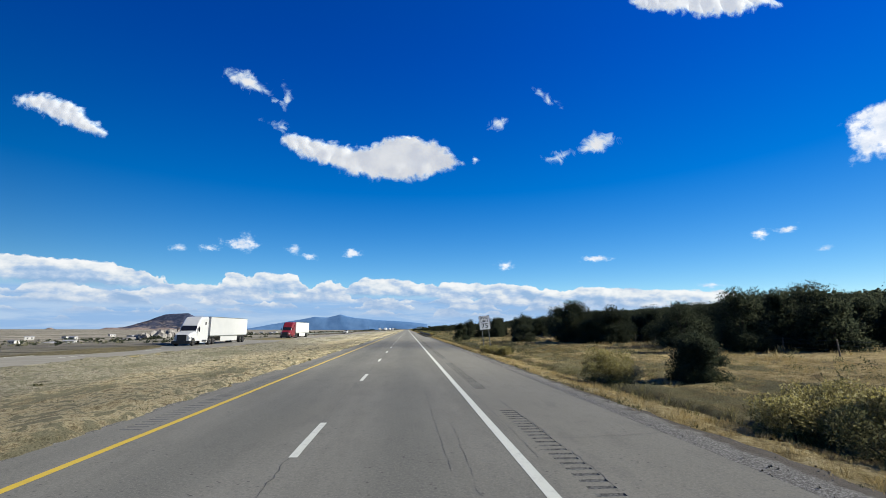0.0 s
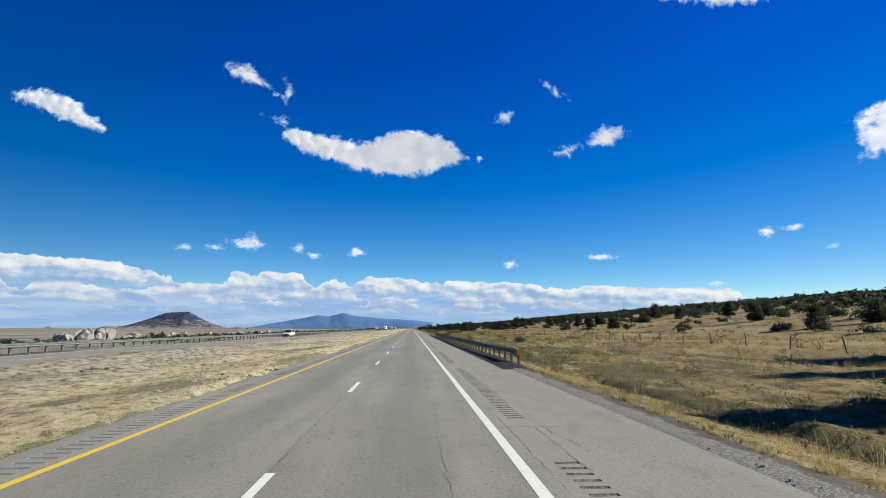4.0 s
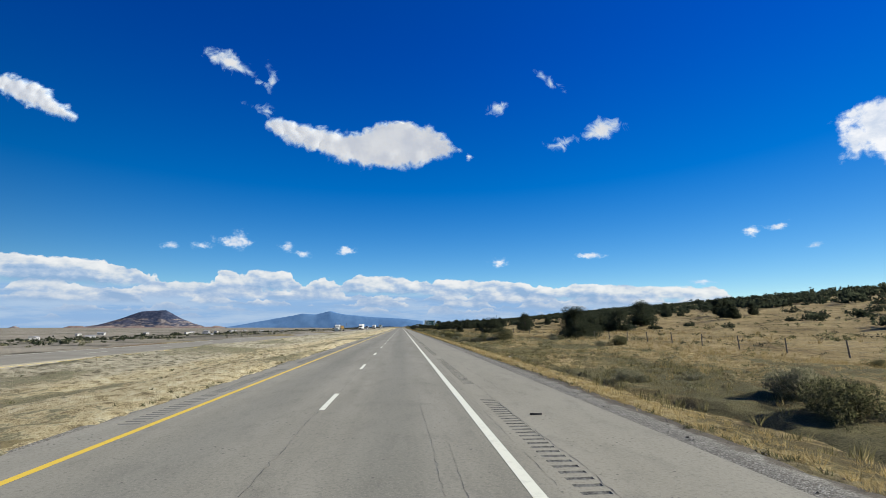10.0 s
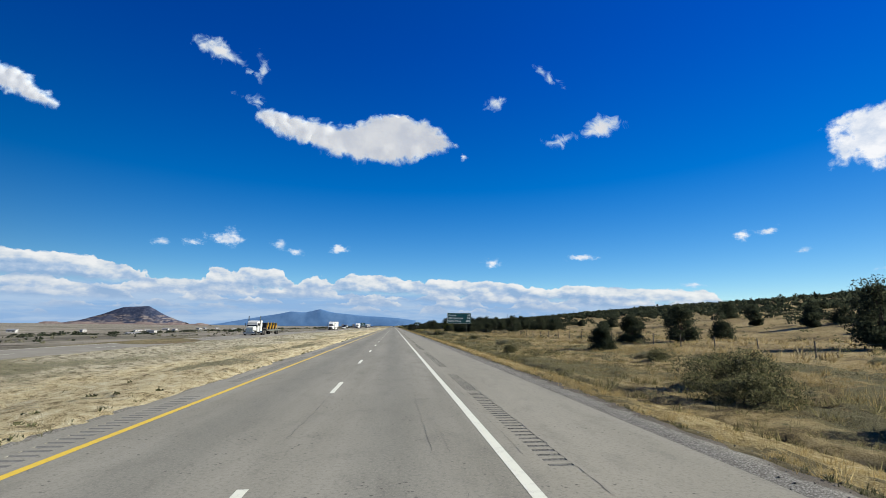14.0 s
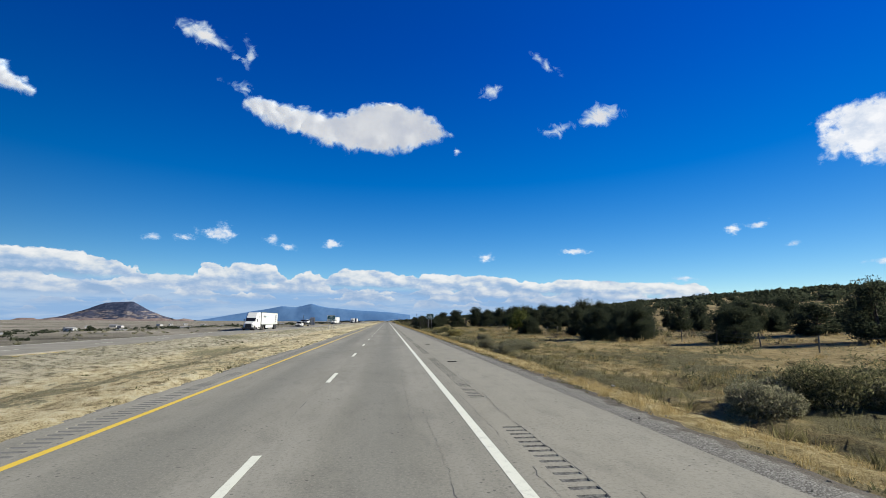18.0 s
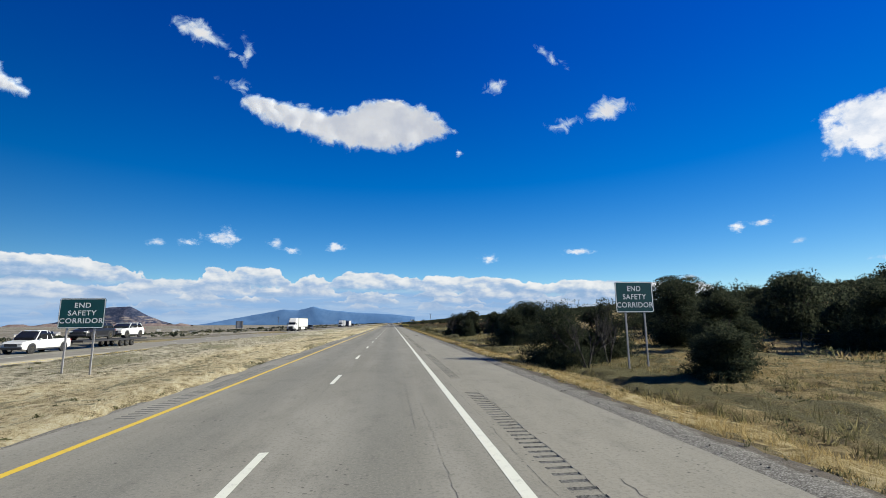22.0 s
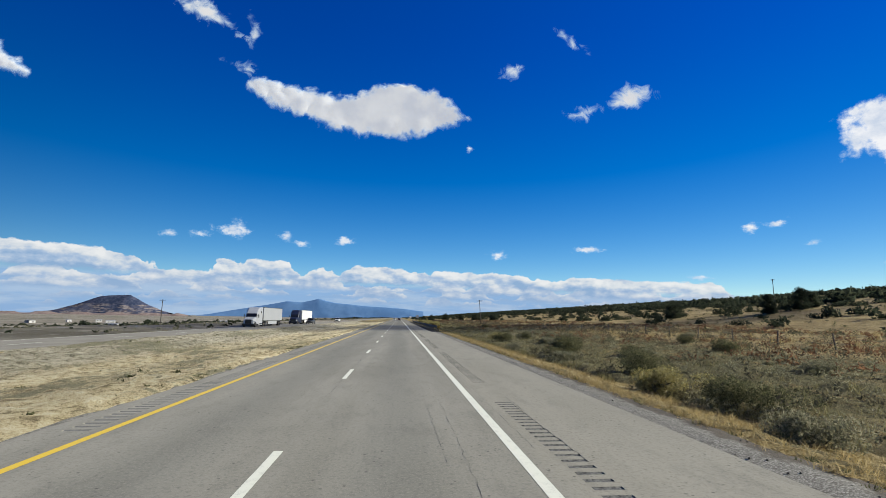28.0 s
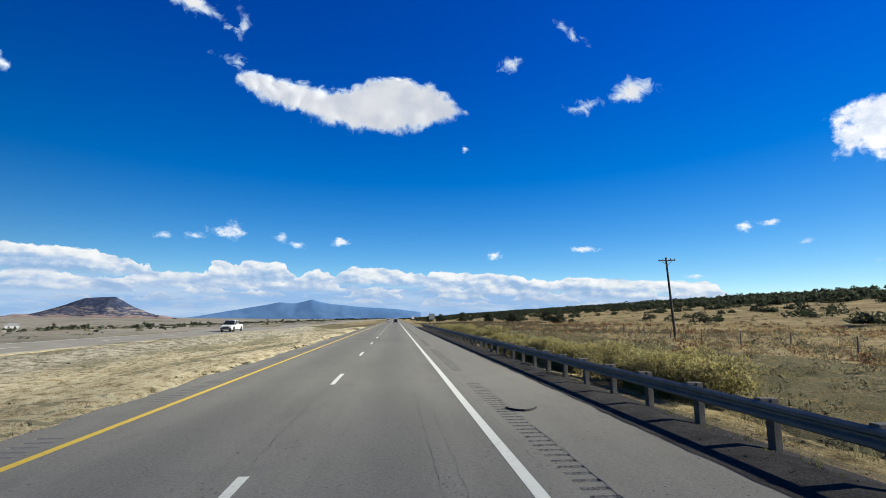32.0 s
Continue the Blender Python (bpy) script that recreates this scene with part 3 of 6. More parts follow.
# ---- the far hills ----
# the blue of distant haze is painted into the ridge's base colour
HAZY = speckled("haze_blue_mountain", (0.13, 0.27, 0.52), (0.18, 0.34, 0.60), 0.004, 0.02, 1.0, 0, 0.2, 0.0)
def make_hill():
    """Dark scrub slopes with blue haze painted in and a broken band of pale cliffs low on them."""
    m, T = material("hazed_hill_scrub")
    z = T.node("ShaderNodeSeparateXYZ", Vector=T.place).outputs[2]
    big, small = T.noise(T.place, 0.012, 6.0, 0.6), T.noise(T.place, 0.05, 6.0, 0.65)
    c = T.mix(T.smooth(T.math("ADD", T.math("MULTIPLY", big, 0.5), T.math("MULTIPLY", small, 0.5)), 0.42, 0.6), (0.042, 0.058, 0.105, 1), (0.105, 0.115, 0.170, 1))
    ledge = T.noise(T.stretched(T.place, 0.35, 0.35, 2.2), 0.03, 6.0, 0.65)
    band = T.math("MULTIPLY", T.smooth(z, 92.0, 72.0), T.smooth(ledge, 0.48, 0.55))
    c = T.mix(T.math("MULTIPLY", band, 0.8), c, T.mix(T.smooth(small, 0.4, 0.6), (0.16, 0.13, 0.125, 1), (0.40, 0.34, 0.31, 1)))
    finish(T, c, 1.0, 0.0, small, 0.6, 6.0, 0.0)
    return m


HILL_ROCK = make_hill()
CLIFF = speckled("red_sandstone", (0.20, 0.145, 0.135), (0.40, 0.32, 0.29), 0.03, 0.2, 1.0, 0, 0.5, 0.0, 0.5, 2.0)


def massif(name, outline, y, depth, mat, label, base=-12.0, rough=4.0, seed=0, cliff=None):
    """A hill whose skyline runs through outline (x, height); it slopes down to both sides of that line."""
    xs = np.linspace(outline[0][0], outline[-1][0], 90)
    crest = np.interp(xs, [p[0] for p in outline], [p[1] for p in outline])
    vs = np.linspace(-1, 1, 25)
    V = []
    for v in vs:
        for x, h in zip(xs, crest):
            k = 1 - abs(v) ** 1.25
            n = noise.fractal((x * 0.006 + seed, v * 1.6, seed), 0.9, 2.0, 5)
            edge = min(1, (x - xs[0]) / 150, (xs[-1] - x) / 150)
            V.append((x, y + v * depth, base + (h - base) * k + n * rough * edge * (0.3 + 1.2 * (1 - k))))
    n = len(xs)
    i = (np.arange(len(vs) - 1)[:, None] * n + np.arange(n - 1)[None]).ravel()
    ob = new(name, mesh_of(name, V, np.stack([i, i + 1, i + n + 1, i + n], 1), mat, True))
    return tagged(ob, label, "hill", kind="structure")


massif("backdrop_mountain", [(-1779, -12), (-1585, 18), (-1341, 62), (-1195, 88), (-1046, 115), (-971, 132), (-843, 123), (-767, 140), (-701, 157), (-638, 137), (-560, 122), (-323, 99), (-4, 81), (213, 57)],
       4900, 60, HAZY, "long mountain ridge on the horizon, painted haze blue", seed=3, rough=9)
massif("backdrop_hill", [(-2945, 1), (-2774, 27), (-2561, 92), (-2476, 127), (-2411, 147), (-2343, 153), (-2198, 160), (-2135, 127), (-2052, 84), (-1941, 36), (-1870, 17)],
       4780, 150, HILL_ROCK, "dark flat-topped hill with pale rock bands above the plain", seed=7, rough=14)
massif("backdrop_knoll", [(-3540, -19), (-3477, -4), (-3443, 14), (-3420, 17), (-3384, -3), (-3325, -18)], 4700, 60, HILL_ROCK, "small pointed rocky knoll on the plain", seed=11, rough=5)
cliffs = [(-2300 + i * 28, 13.0 if math.sin(i * 0.9) + 0.4 * math.sin(i * 2.7) > -0.2 else 5.0) for i in range(36)]
massif("backdrop_mesa", [(-2340, 0)] + cliffs + [(-1250, 0)], 3700, 60, CLIFF, "low line of red sandstone cliffs across the plain", seed=5, rough=4)


# ---- clouds near enough to grow as the car nears them ----
def make_cloud(name, tear, scale, soft, most, distort, scatter_glow, gain):
    """White vapour whose rim is torn by noise and fades over soft."""
    m, T = material(name)
    thick = T.node("ShaderNodeAttribute")
    thick.attribute_name = "thickness"
    thick = thick.outputs["Fac"]
    flat_ = T.stretched(T.place, 1.0, 0.0, 1.0)
    shred = T.noise(flat_, scale, 8.0, 0.62, distort)
    billow = T.noise(flat_, scale * 0.33, 3.0, 0.5)
    body = T.math("ADD", T.math("MULTIPLY", T.math("SUBTRACT", billow, 0.5), tear), T.math("ADD", thick, T.math("MULTIPLY", T.math("SUBTRACT", shred, 0.5), tear)))
    lump = T.noise(flat_, 0.0042, 7.0, 0.5)
    c = T.mix(T.smooth(lump, 0.36, 0.60), (0.70, 0.71, 0.72, 1), (0.83, 0.82, 0.785, 1))
    # blue of the sky painted into thin vapour, as if it came through
    c = T.mix(T.smooth(body, 0.0, soft * 1.2), (0.36, 0.62, 0.90, 1), c)
    bump = T.node("ShaderNodeBump", Strength=0.12, Distance=70.0, Height=lump)
    lit_ = T.mix(1.0, c, (gain, gain, gain, 1), "MULTIPLY")
    d = T.node("ShaderNodeBsdfDiffuse", Color=lit_, Normal=bump)
    t = T.node("ShaderNodeBsdfTranslucent", Color=lit_, Normal=bump)
    # added glow stands in for sunlight scattered inside the cloud
    glow = T.node("ShaderNodeEmission", Color=c, Strength=scatter_glow)
    s = T.node("ShaderNodeMixShader", i0=0.5, i1=d.outputs[0], i2=t.outputs[0])
    s = T.node("ShaderNodeAddShader", i0=s.outputs[0], i1=glow.outputs[0])
    hole = T.node("ShaderNodeBsdfTransparent")
    s = T.node("ShaderNodeMixShader", i0=T.math("MULTIPLY", T.smooth(body, 0.0, soft), most), i1=hole.outputs[0], i2=s.outputs[0])
    T.node("ShaderNodeOutputMaterial", Surface=s)
    return m


CLOUD = make_cloud("cloud_white", 3.0, 0.009, 1.1, 1.0, 0.3, 0.30, 0.53)
WISP = make_cloud("cloud_wisp", 4.6, 0.0085, 1.7, 0.92, 0.8, 0.435, 0.12)


def cloud(name, spine, label, step, wispy, seed):
    """Many overlapping billows strung along a spine of (place, half height), melted into one shell that thins towards its rim."""
    rnd = np.random.default_rng(seed)
    P = np.array([p for p, _ in spine], float)
    H = np.array([h for _, h in spine], float)
    u = np.linspace(0, len(P) - 1, 40 * len(P))
    S = np.stack([np.interp(u, np.arange(len(P)), P[:, k]) for k in range(3)], 1)
    R = np.interp(u, np.arange(len(P)), H)
    k = rnd.choice(len(u), 90 * len(P), p=(1 / R) / (1 / R).sum())
    r = R[k] * rnd.uniform(0.12, 0.42, len(k)) + 8
    a, off = rnd.uniform(0, 2 * np.pi, len(k)), (R[k] - r * 0.8) * np.sqrt(rnd.random(len(k)))
    bx, bz = S[k, 0] + np.cos(a) * off * 1.1, S[k, 2] + np.sin(a) * off
    pad = 130.0
    xs, zs = np.arange((bx - r).min() - pad, (bx + r).max() + pad, step), np.arange((bz - r).min() - pad, (bz + r).max() + pad, step)
    X, Z = np.meshgrid(xs, zs)
    rim, heap = np.full(X.shape, -9.0), np.zeros(X.shape)
    for x, z, q in zip(bx, bz, r):
        d2 = (X - x) ** 2 + (Z - z) ** 2
        rim = np.maximum(rim, (q - np.sqrt(d2)) / 60.0)
        heap += np.clip(q * q - d2, 0, None) ** 2
    heap = heap ** 0.25
    core = ((R[::4] * 0.95 - np.hypot(X[..., None] - S[::4, 0], Z[..., None] - S[::4, 2])) / 60.0).max(-1)
    rim = np.maximum(rim, core)
    V = np.stack([X, P[0, 1] - heap * (0.1 if wispy else 0.38), Z], -1).reshape(-1, 3)
    n = len(xs)
    i = (np.arange(len(zs) - 1)[:, None] * n + np.arange(n - 1)[None]).ravel()
    F = np.stack([i, i + 1, i + n + 1, i + n], 1)
    F = F[rim.ravel()[F].max(1) > -1.6]
    me = mesh_of(name, V, F, WISP if wispy else CLOUD, True)
    me.attributes.new("thickness", "FLOAT", "POINT").data.foreach_set("value", rim.ravel().astype(np.float32))
    return tagged(new(name, me), label, "cloud", kind="structure")


cloud("backdrop_cloud", [((-1298, 4600, 1952), 83), ((-1093, 4600, 1883), 131), ((-836, 4600, 1823), 168), ((-576, 4600, 1746), 174), ((-369, 4600, 1748), 202), ((-160, 4600, 1779), 257), ((-1, 4600, 1801), 290), ((160, 4600, 1783), 248), ((350, 4600, 1772), 130), ((486, 4600, 1752), 60), ((574, 4600, 1752), 22)],
      "long white fair-weather cloud with a swelling crest", 12, False, 1)
cloud("backdrop_cloud", [((-1917, 4500, 2637), 51), ((-1706, 4500, 2545), 103), ((-1528, 4500, 2450), 67), ((-1409, 4500, 2371), 36)],
      "thin torn wisp of cloud", 12, True, 2)
cloud("backdrop_cloud", [((-1333, 4500, 2547), 31), ((-1274, 4500, 2417), 36), ((-1305, 4500, 2302), 26)],
      "thin torn wisp of cloud", 12, True, 12)
cloud("backdrop_cloud", [((-1583, 4600, 2175), 52), ((-1451, 4600, 2135), 52), ((-1338, 4600, 2088), 42)],
      "thin torn wisp of cloud", 12, True, 8)
cloud("backdrop_cloud", [((-4083, 4700, 2380), 66), ((-3820, 4700, 2319), 133), ((-3573, 4700, 2203), 149), ((-3350, 4700, 2079), 94), ((-3181, 4700, 2011), 22)],
      "small white cloud with a frayed tail", 12, False, 3)
cloud("backdrop_cloud", [((837, 4550, 2113), 33), ((922, 4550, 2220), 61), ((1035, 4550, 2259), 39)],
      "thin torn wisp of cloud", 12, True, 5)
cloud("backdrop_cloud", [((1393, 4450, 2531), 44), ((1489, 4450, 2443), 61), ((1624, 4450, 2346), 28)],
      "thin torn wisp of cloud", 12, True, 4)
cloud("backdrop_cloud", [((1474, 4550, 1811), 39), ((1631, 4550, 1851), 72), ((1766, 4550, 1883), 39)],
      "small torn white cloud", 12, True, 6)
cloud("backdrop_cloud", [((1833, 4450, 1891), 49), ((2016, 4450, 1973), 94), ((2267, 4450, 2044), 61)],
      "small torn white cloud", 12, True, 9)
cloud("backdrop_cloud", [((2301, 4100, 3411), 48), ((2613, 4100, 3433), 144), ((2997, 4100, 3514), 254), ((3383, 4100, 3555), 256), ((3736, 4100, 3539), 135), ((3988, 4100, 3474), 37)],
      "white cloud with a ragged lower rim", 12, False, 7)


def shade_cloud(x, y, z, size, seed, label, dense):
    """A small lumpy cloud, unseen, added south of the road to shade it, half clear, so that its shade is thin."""
    m, T = material("cloud_thin")
    d = T.node("ShaderNodeBsdfDiffuse", Color=(0.8, 0.8, 0.8, 1))
    clear_ = T.node("ShaderNodeBsdfTransparent")
    puffs = T.smooth(T.noise(T.coord, 0.05, 5.0, 0.6), 0.35, 0.6, 0.35 * dense, dense)
    T.node("ShaderNodeOutputMaterial", Surface=T.node("ShaderNodeMixShader", i0=puffs, i1=clear_.outputs[0], i2=d.outputs[0]))
    bm = bmesh.new()
    bmesh.ops.create_icosphere(bm, subdivisions=4, radius=1.0)
    for v in bm.verts:
        n = 1 + 0.35 * noise.fractal(v.co * 1.7 + Vector((seed, 0, 0)), 0.8, 2.0, 4)
        v.co = Vector((v.co.x * size[0], v.co.y * size[1], max(v.co.z, -0.4) * size[2])) * n
    me = bpy.data.meshes.new("backdrop_cloud")
    bm.to_mesh(me), bm.free()
    me.materials.append(m)
    ob = new("backdrop_cloud", me)
    ob.location = (x, y, z)
    return tagged(ob, label, "cloud", kind="structure")


# unseen clouds added towards the sun to shade three stretches of the road
for y, half, seed, dense in ((938, 24, 2.0, 0.42), (8, 15, 5.0, 0.2), (71, 14, 9.0, 0.2)):
    shade_cloud(*(Vector((8, y, 0)) + sun_way * 1740), (75, half, 0.6 * half), seed, "small thin cloud drifting south of the highway", dense)


# ---- plants ----
def leaf_cloud(rnd, blobs, per, size, droop=0.0, slim=0.42, spiky=0.3):
    """Small pointed leaf sprays scattered over lumps (x, y, z, radius, squash)."""
    out = []
    for x, y, z, r, sq in blobs:
        k = per
        d = rnd.normal(size=(k, 3))
        d /= np.linalg.norm(d, axis=1)[:, None]
        rad = r * (0.55 + 0.5 * rnd.random((k, 1)) ** 0.5)
        c = np.array((x, y, z)) + d * rad * np.array((1, 1, sq))
        up = d * spiky + rnd.normal(size=(k, 3)) * 0.6 + np.array((0, 0, 0.35 - droop))
        up /= np.linalg.norm(up, axis=1)[:, None]
        side = np.cross(up, rnd.normal(size=(k, 3)))
        side /= np.linalg.norm(side, axis=1)[:, None] + 1e-6
        s = size * rnd.uniform(0.6, 1.4, (k, 1))
        quad = np.stack([c - up * s * 0.4 - side * s * slim, c - up * s * 0.4 + side * s * slim, c + up * s], 1)
        out.append(quad)
    Q = np.concatenate(out)
    Q[:, :, 2] = np.maximum(Q[:, :, 2], 0.02)
    return Q.reshape(-1, 3), np.arange(len(Q) * 3).reshape(-1, 3)


def crown_blobs(rnd, w, h, low, n):
    """Lumps that fill an uneven crown w wide and h high whose foliage starts at low."""
    out = []
    for i in range(n):
        a = rnd.uniform(0, 2 * np.pi)
        v = rnd.random() ** 1.15
        prof = np.sin(np.pi * (0.32 + 0.62 * v)) ** 0.7
        rr = w / 2 * prof * rnd.uniform(0.25, 0.85)
        z = low + (h - low) * (0.10 + 0.80 * v)
        out.append((rr * np.cos(a), rr * np.sin(a), z, w * rnd.uniform(0.13, 0.22), rnd.uniform(0.65, 1.0)))
    for i in range(n // 2):
        a, rr = rnd.uniform(0, 2 * np.pi), w * rnd.uniform(0.12, 0.44)
        out.append((rr * np.cos(a), rr * np.sin(a), low + h * rnd.uniform(0.06, 0.16), w * rnd.uniform(0.12, 0.18), 0.9))
    return out


def tree_mesh(seed, w, h, low, leaves, size, n):
    rnd = np.random.default_rng(seed)
    blobs = crown_blobs(rnd, w, h, low, n)
    V, F = leaf_cloud(rnd, blobs, leaves // len(blobs), size)
    # coarser sprays close the inside of the crown
    core, G = leaf_cloud(rnd, [(x * 0.85, y * 0.85, z * 0.94, r * 0.72, q) for x, y, z, r, q in blobs], leaves // (4 * len(blobs)), size * 2.0)
    return np.concatenate([V, core]), np.concatenate([F, G + len(V)]), blobs


def juniper(seed, w, h, low, label, mat, leaves=4200, size=0.16, group="junipers by the highway"):
    """A juniper: a short forked trunk with limbs and a ragged, dense crown."""
    V, F, blobs = tree_mesh(seed, w, h, low, leaves, size, 38)
    ob = thing("juniper_tree", label, "tree", group, at=(0, 0, -200))
    hang(new("crown", mesh_of("crown", V, F, mat)), ob)
    bm = bmesh.new()
    rod(bm, (0, 0, -0.3), (0.05, 0.02, h * 0.45), 0.05 * w, 0.025 * w, 7)
    for b in blobs[:9]:
        rod(bm, (0, 0, h * random.uniform(0.05, 0.3)), b[:3], 0.018 * w, 0.006 * w, 5)
    part("trunk", bm, BARK, ob)
    return ob


def sow(name, n, area, sizes, mat, label, seed, category, blobs=4, per=7, leaf=0.35, keep=None, squash=0.8, slim=0.38, spiky=0.15):
    """n low clumps over an area (x0, x1, y0, y1): one object of stuff."""
    rnd = np.random.default_rng(seed)
    x, y = rnd.uniform(area[0], area[1], n), rnd.uniform(area[2], area[3], n)
    if keep is not None:
        ok = keep(x, y, rnd)
        x, y = x[ok], y[ok]
    n = len(x)
    z = height(x, y)
    s = rnd.uniform(sizes[0], sizes[1], n)
    k = blobs * per
    d = rnd.normal(size=(n, k, 3))
    d /= np.linalg.norm(d, axis=2)[..., None]
    d[..., 2] = np.abs(d[..., 2])
    lump = rnd.normal(size=(n, blobs, 3)) * np.array((0.32, 0.32, 0.12))
    lump = np.repeat(lump, per, 1)
    c = lump + d * 0.36 * rnd.uniform(0.6, 1.1, (n, k, 1))
    c[..., 2] = np.abs(c[..., 2]) * squash * 1.6 + 0.04
    # grass stands up and fans out; leaves point anywhere
    loose = 0.7 - 0.6 * spiky if spiky < 0.4 else 0.2
    up = d * min(spiky, 0.42) + rnd.normal(size=(n, k, 3)) * loose + np.array((0, 0, 0.2 + 0.7 * spiky))
    up /= np.linalg.norm(up, axis=2)[..., None]
    side = np.cross(up, rnd.normal(size=(n, k, 3)))
    side /= np.linalg.norm(side, axis=2)[..., None] + 1e-6
    q = leaf * rnd.uniform(0.6, 1.3, (n, k, 1))
    Q = np.stack([c - up * q * 0.5 - side * q * slim, c - up * q * 0.5 + side * q * slim, c + up * q], 2)
    Q[..., 2] = np.maximum(Q[..., 2], 0.0)
    Q = Q * s[:, None, None, None] + np.stack([x, y, z], 1)[:, None, None, :]
    V = Q.reshape(-1, 3)
    ob = new(name, mesh_of(name, V, np.arange(len(V)).reshape(-1, 3), mat))
    return tagged(ob, label, category, kind="stuff")


# the wooded rise to the south
def woods(x, y, rnd):
    return (0.5 + 0.5 * np.sin(x * 0.031 + 1.7) * np.sin(y * 0.017 + 0.4) + rnd.random(len(x)) * 0.5) > 0.35


sow("far_woods", 12500, (130, 420, -60, 2600), (2.4, 4.8), JUNIPER, "dark juniper woods on the rise south of the highway", 21, "woods", 4, 13, 0.22, woods, 0.8, 0.6, 0.0)
sow("far_woods", 700, (62, 130, -40, 1900), (1.6, 3.6), JUNIPER, "scattered dark junipers below the wooded rise", 22, "woods", 6, 40, 0.125, woods, 0.8, 0.5, 0.0)


def clumped(scale, level, seed):
    def keep(x, y, rnd):
        n = np.sin(x * scale + seed) * np.sin(y * scale * 0.73 + seed * 2.1) + 0.7 * np.sin(x * scale * 2.3 + y * scale * 1.1)
        return n + rnd.normal(size=len(x)) * 0.5 > level
    return keep


sow("roadside_brush", 2200, (10.2, 40, -20, 1120), (0.5, 1.35), SHRUB, "low olive brush over the dry grass", 23, "brush", 4, 20, 0.1, clumped(0.16, -0.2, 1), 0.8, 0.25)
sow("roadside_brush", 1600, (9.8, 40, -20, 1120), (0.4, 1.1), SAGE, "small grey sage over the dry grass", 25, "brush", 4, 20, 0.1, clumped(0.21, -0.1, 4), 0.8, 0.2)
sow("roadside_brush", 3600, (42, 125, -30, 1500), (0.4, 1.2), SHRUB, "low olive brush on the far slope", 27, "brush", 3, 9, 0.18, clumped(0.09, -0.2, 1), 0.7, 0.45)
sow("roadside_brush", 2600, (9.5, 46, 835, 1180), (0.5, 1.2), DARK_BRUSH, "dense dark brush beside the second guard rail", 26, "brush", 4, 18, 0.1, None, 0.8, 0.3)
sow("roadside_brush", 900, (9.4, 26, 832, 915), (0.45, 1.0), SAGE, "grey-green sage thick in the roadside brush", 46, "brush", 4, 20, 0.09, None, 0.75, 0.26)
sow("roadside_brush", 2600, (17, 62, 838, 1160), (0.5, 1.3), RUST, "rust-brown dead brush beyond the sage", 28, "brush", 3, 13, 0.14, clumped(0.1, -0.2, 2), 0.7, 0.3)
sow("plain_brush", 8500, (-330, -38, -30, 1900), (0.5, 1.5), JUNIPER, "dark low brush across the open plain", 24, "brush", 2, 13, 0.24, clumped(0.05, -0.3, 3), 0.7, 0.5, 0.0)
sow("plain_brush", 6000, (-150, -36.5, -30, 1500), (0.3, 0.9), SAGE, "pale grey bushes over the near plain", 47, "brush", 2, 11, 0.25, clumped(0.07, -0.2, 3), 0.7, 0.5, 0.0)
sow("roadside_brush", 2000, (10.0, 24, -10, 900), (0.4, 0.95), SHRUB, "olive weeds and low bushes in the dry grass", 41, "brush", 3, 26, 0.085, clumped(0.27, -0.4, 8), 0.75, 0.28)
sow("roadside_brush", 800, (9.4, 22, 20, 130), (0.35, 0.8), SHRUB, "olive weeds thick in the dry grass", 44, "brush", 3, 26, 0.085, None, 0.6, 0.28)
sow("roadside_brush", 1500, (9.8, 24, -10, 900), (0.4, 0.9), SAGE, "small grey-green bushes in the dry grass", 42, "brush", 3, 26, 0.085, clumped(0.31, -0.2, 11), 0.75, 0.26)
def open_verge(level, seed):
    """Clumps everywhere but under the guard rails."""
    inner = clumped(0.9, level, seed)

    def keep(x, y, rnd):
        railed = ((y > 140) & (y < 250)) | (y > 905)
        return inner(x, y, rnd) & ~(railed & (x < 8.6))
    return keep


sow("verge_grass", 15500, (6.7, 9.2, -10, 1060), (0.24, 0.46), GOLD, "golden grass in short full tussocks along the shoulder", 31, "grass", 2, 18, 0.31, open_verge(-0.9, 2), 0.5, 0.045, 0.45)
sow("verge_weeds", 4200, (6.55, 7.1, -10, 1060), (0.12, 0.26), SHRUB, "dark dead weeds where the gravel meets the grass", 38, "weeds", 2, 10, 0.32, clumped(0.7, -0.5, 9), 0.6, 0.12, 0.4)
sow("field_grass", 12000, (12.5, 30, -10, 830), (0.35, 0.7), TAWNY, "tawny tussocks of dry grass on the roadside field", 34, "grass", 2, 12, 0.34, clumped(0.21, -0.1, 5), 0.45, 0.06, 0.5)
sow("field_grass", 17000, (8.7, 17, -10, 1000), (0.3, 0.7), OLIVE_GRASS, "dull olive tussocks in the roadside ditch", 32, "grass", 2, 12, 0.40, clumped(0.37, -0.5, 3), 0.45, 0.06, 0.5)
for y0, y1, n in ((8, 62, 1500), (66, 105, 900), (590, 672, 2600), (690, 764, 2200), (200, 330, 2400), (380, 520, 2600)):
    sow("tall_grass", n, (12.5, 27, y0, y1), (0.42, 0.85), TAWNY, "tall tawny grass in loose stands beyond the ditch", int(y0) + 300, "grass", 2, 20, 0.28, clumped(0.19, 0.0, y0), 0.5, 0.036, 0.5)
sow("mown_straw", 2600, (6.7, 9.3, 838, 907), (0.22, 0.45), STRAW, "bleached mown straw lying beside the shoulder", 51, "grass", 2, 9, 0.5, None, 0.25, 0.05, 0.1)
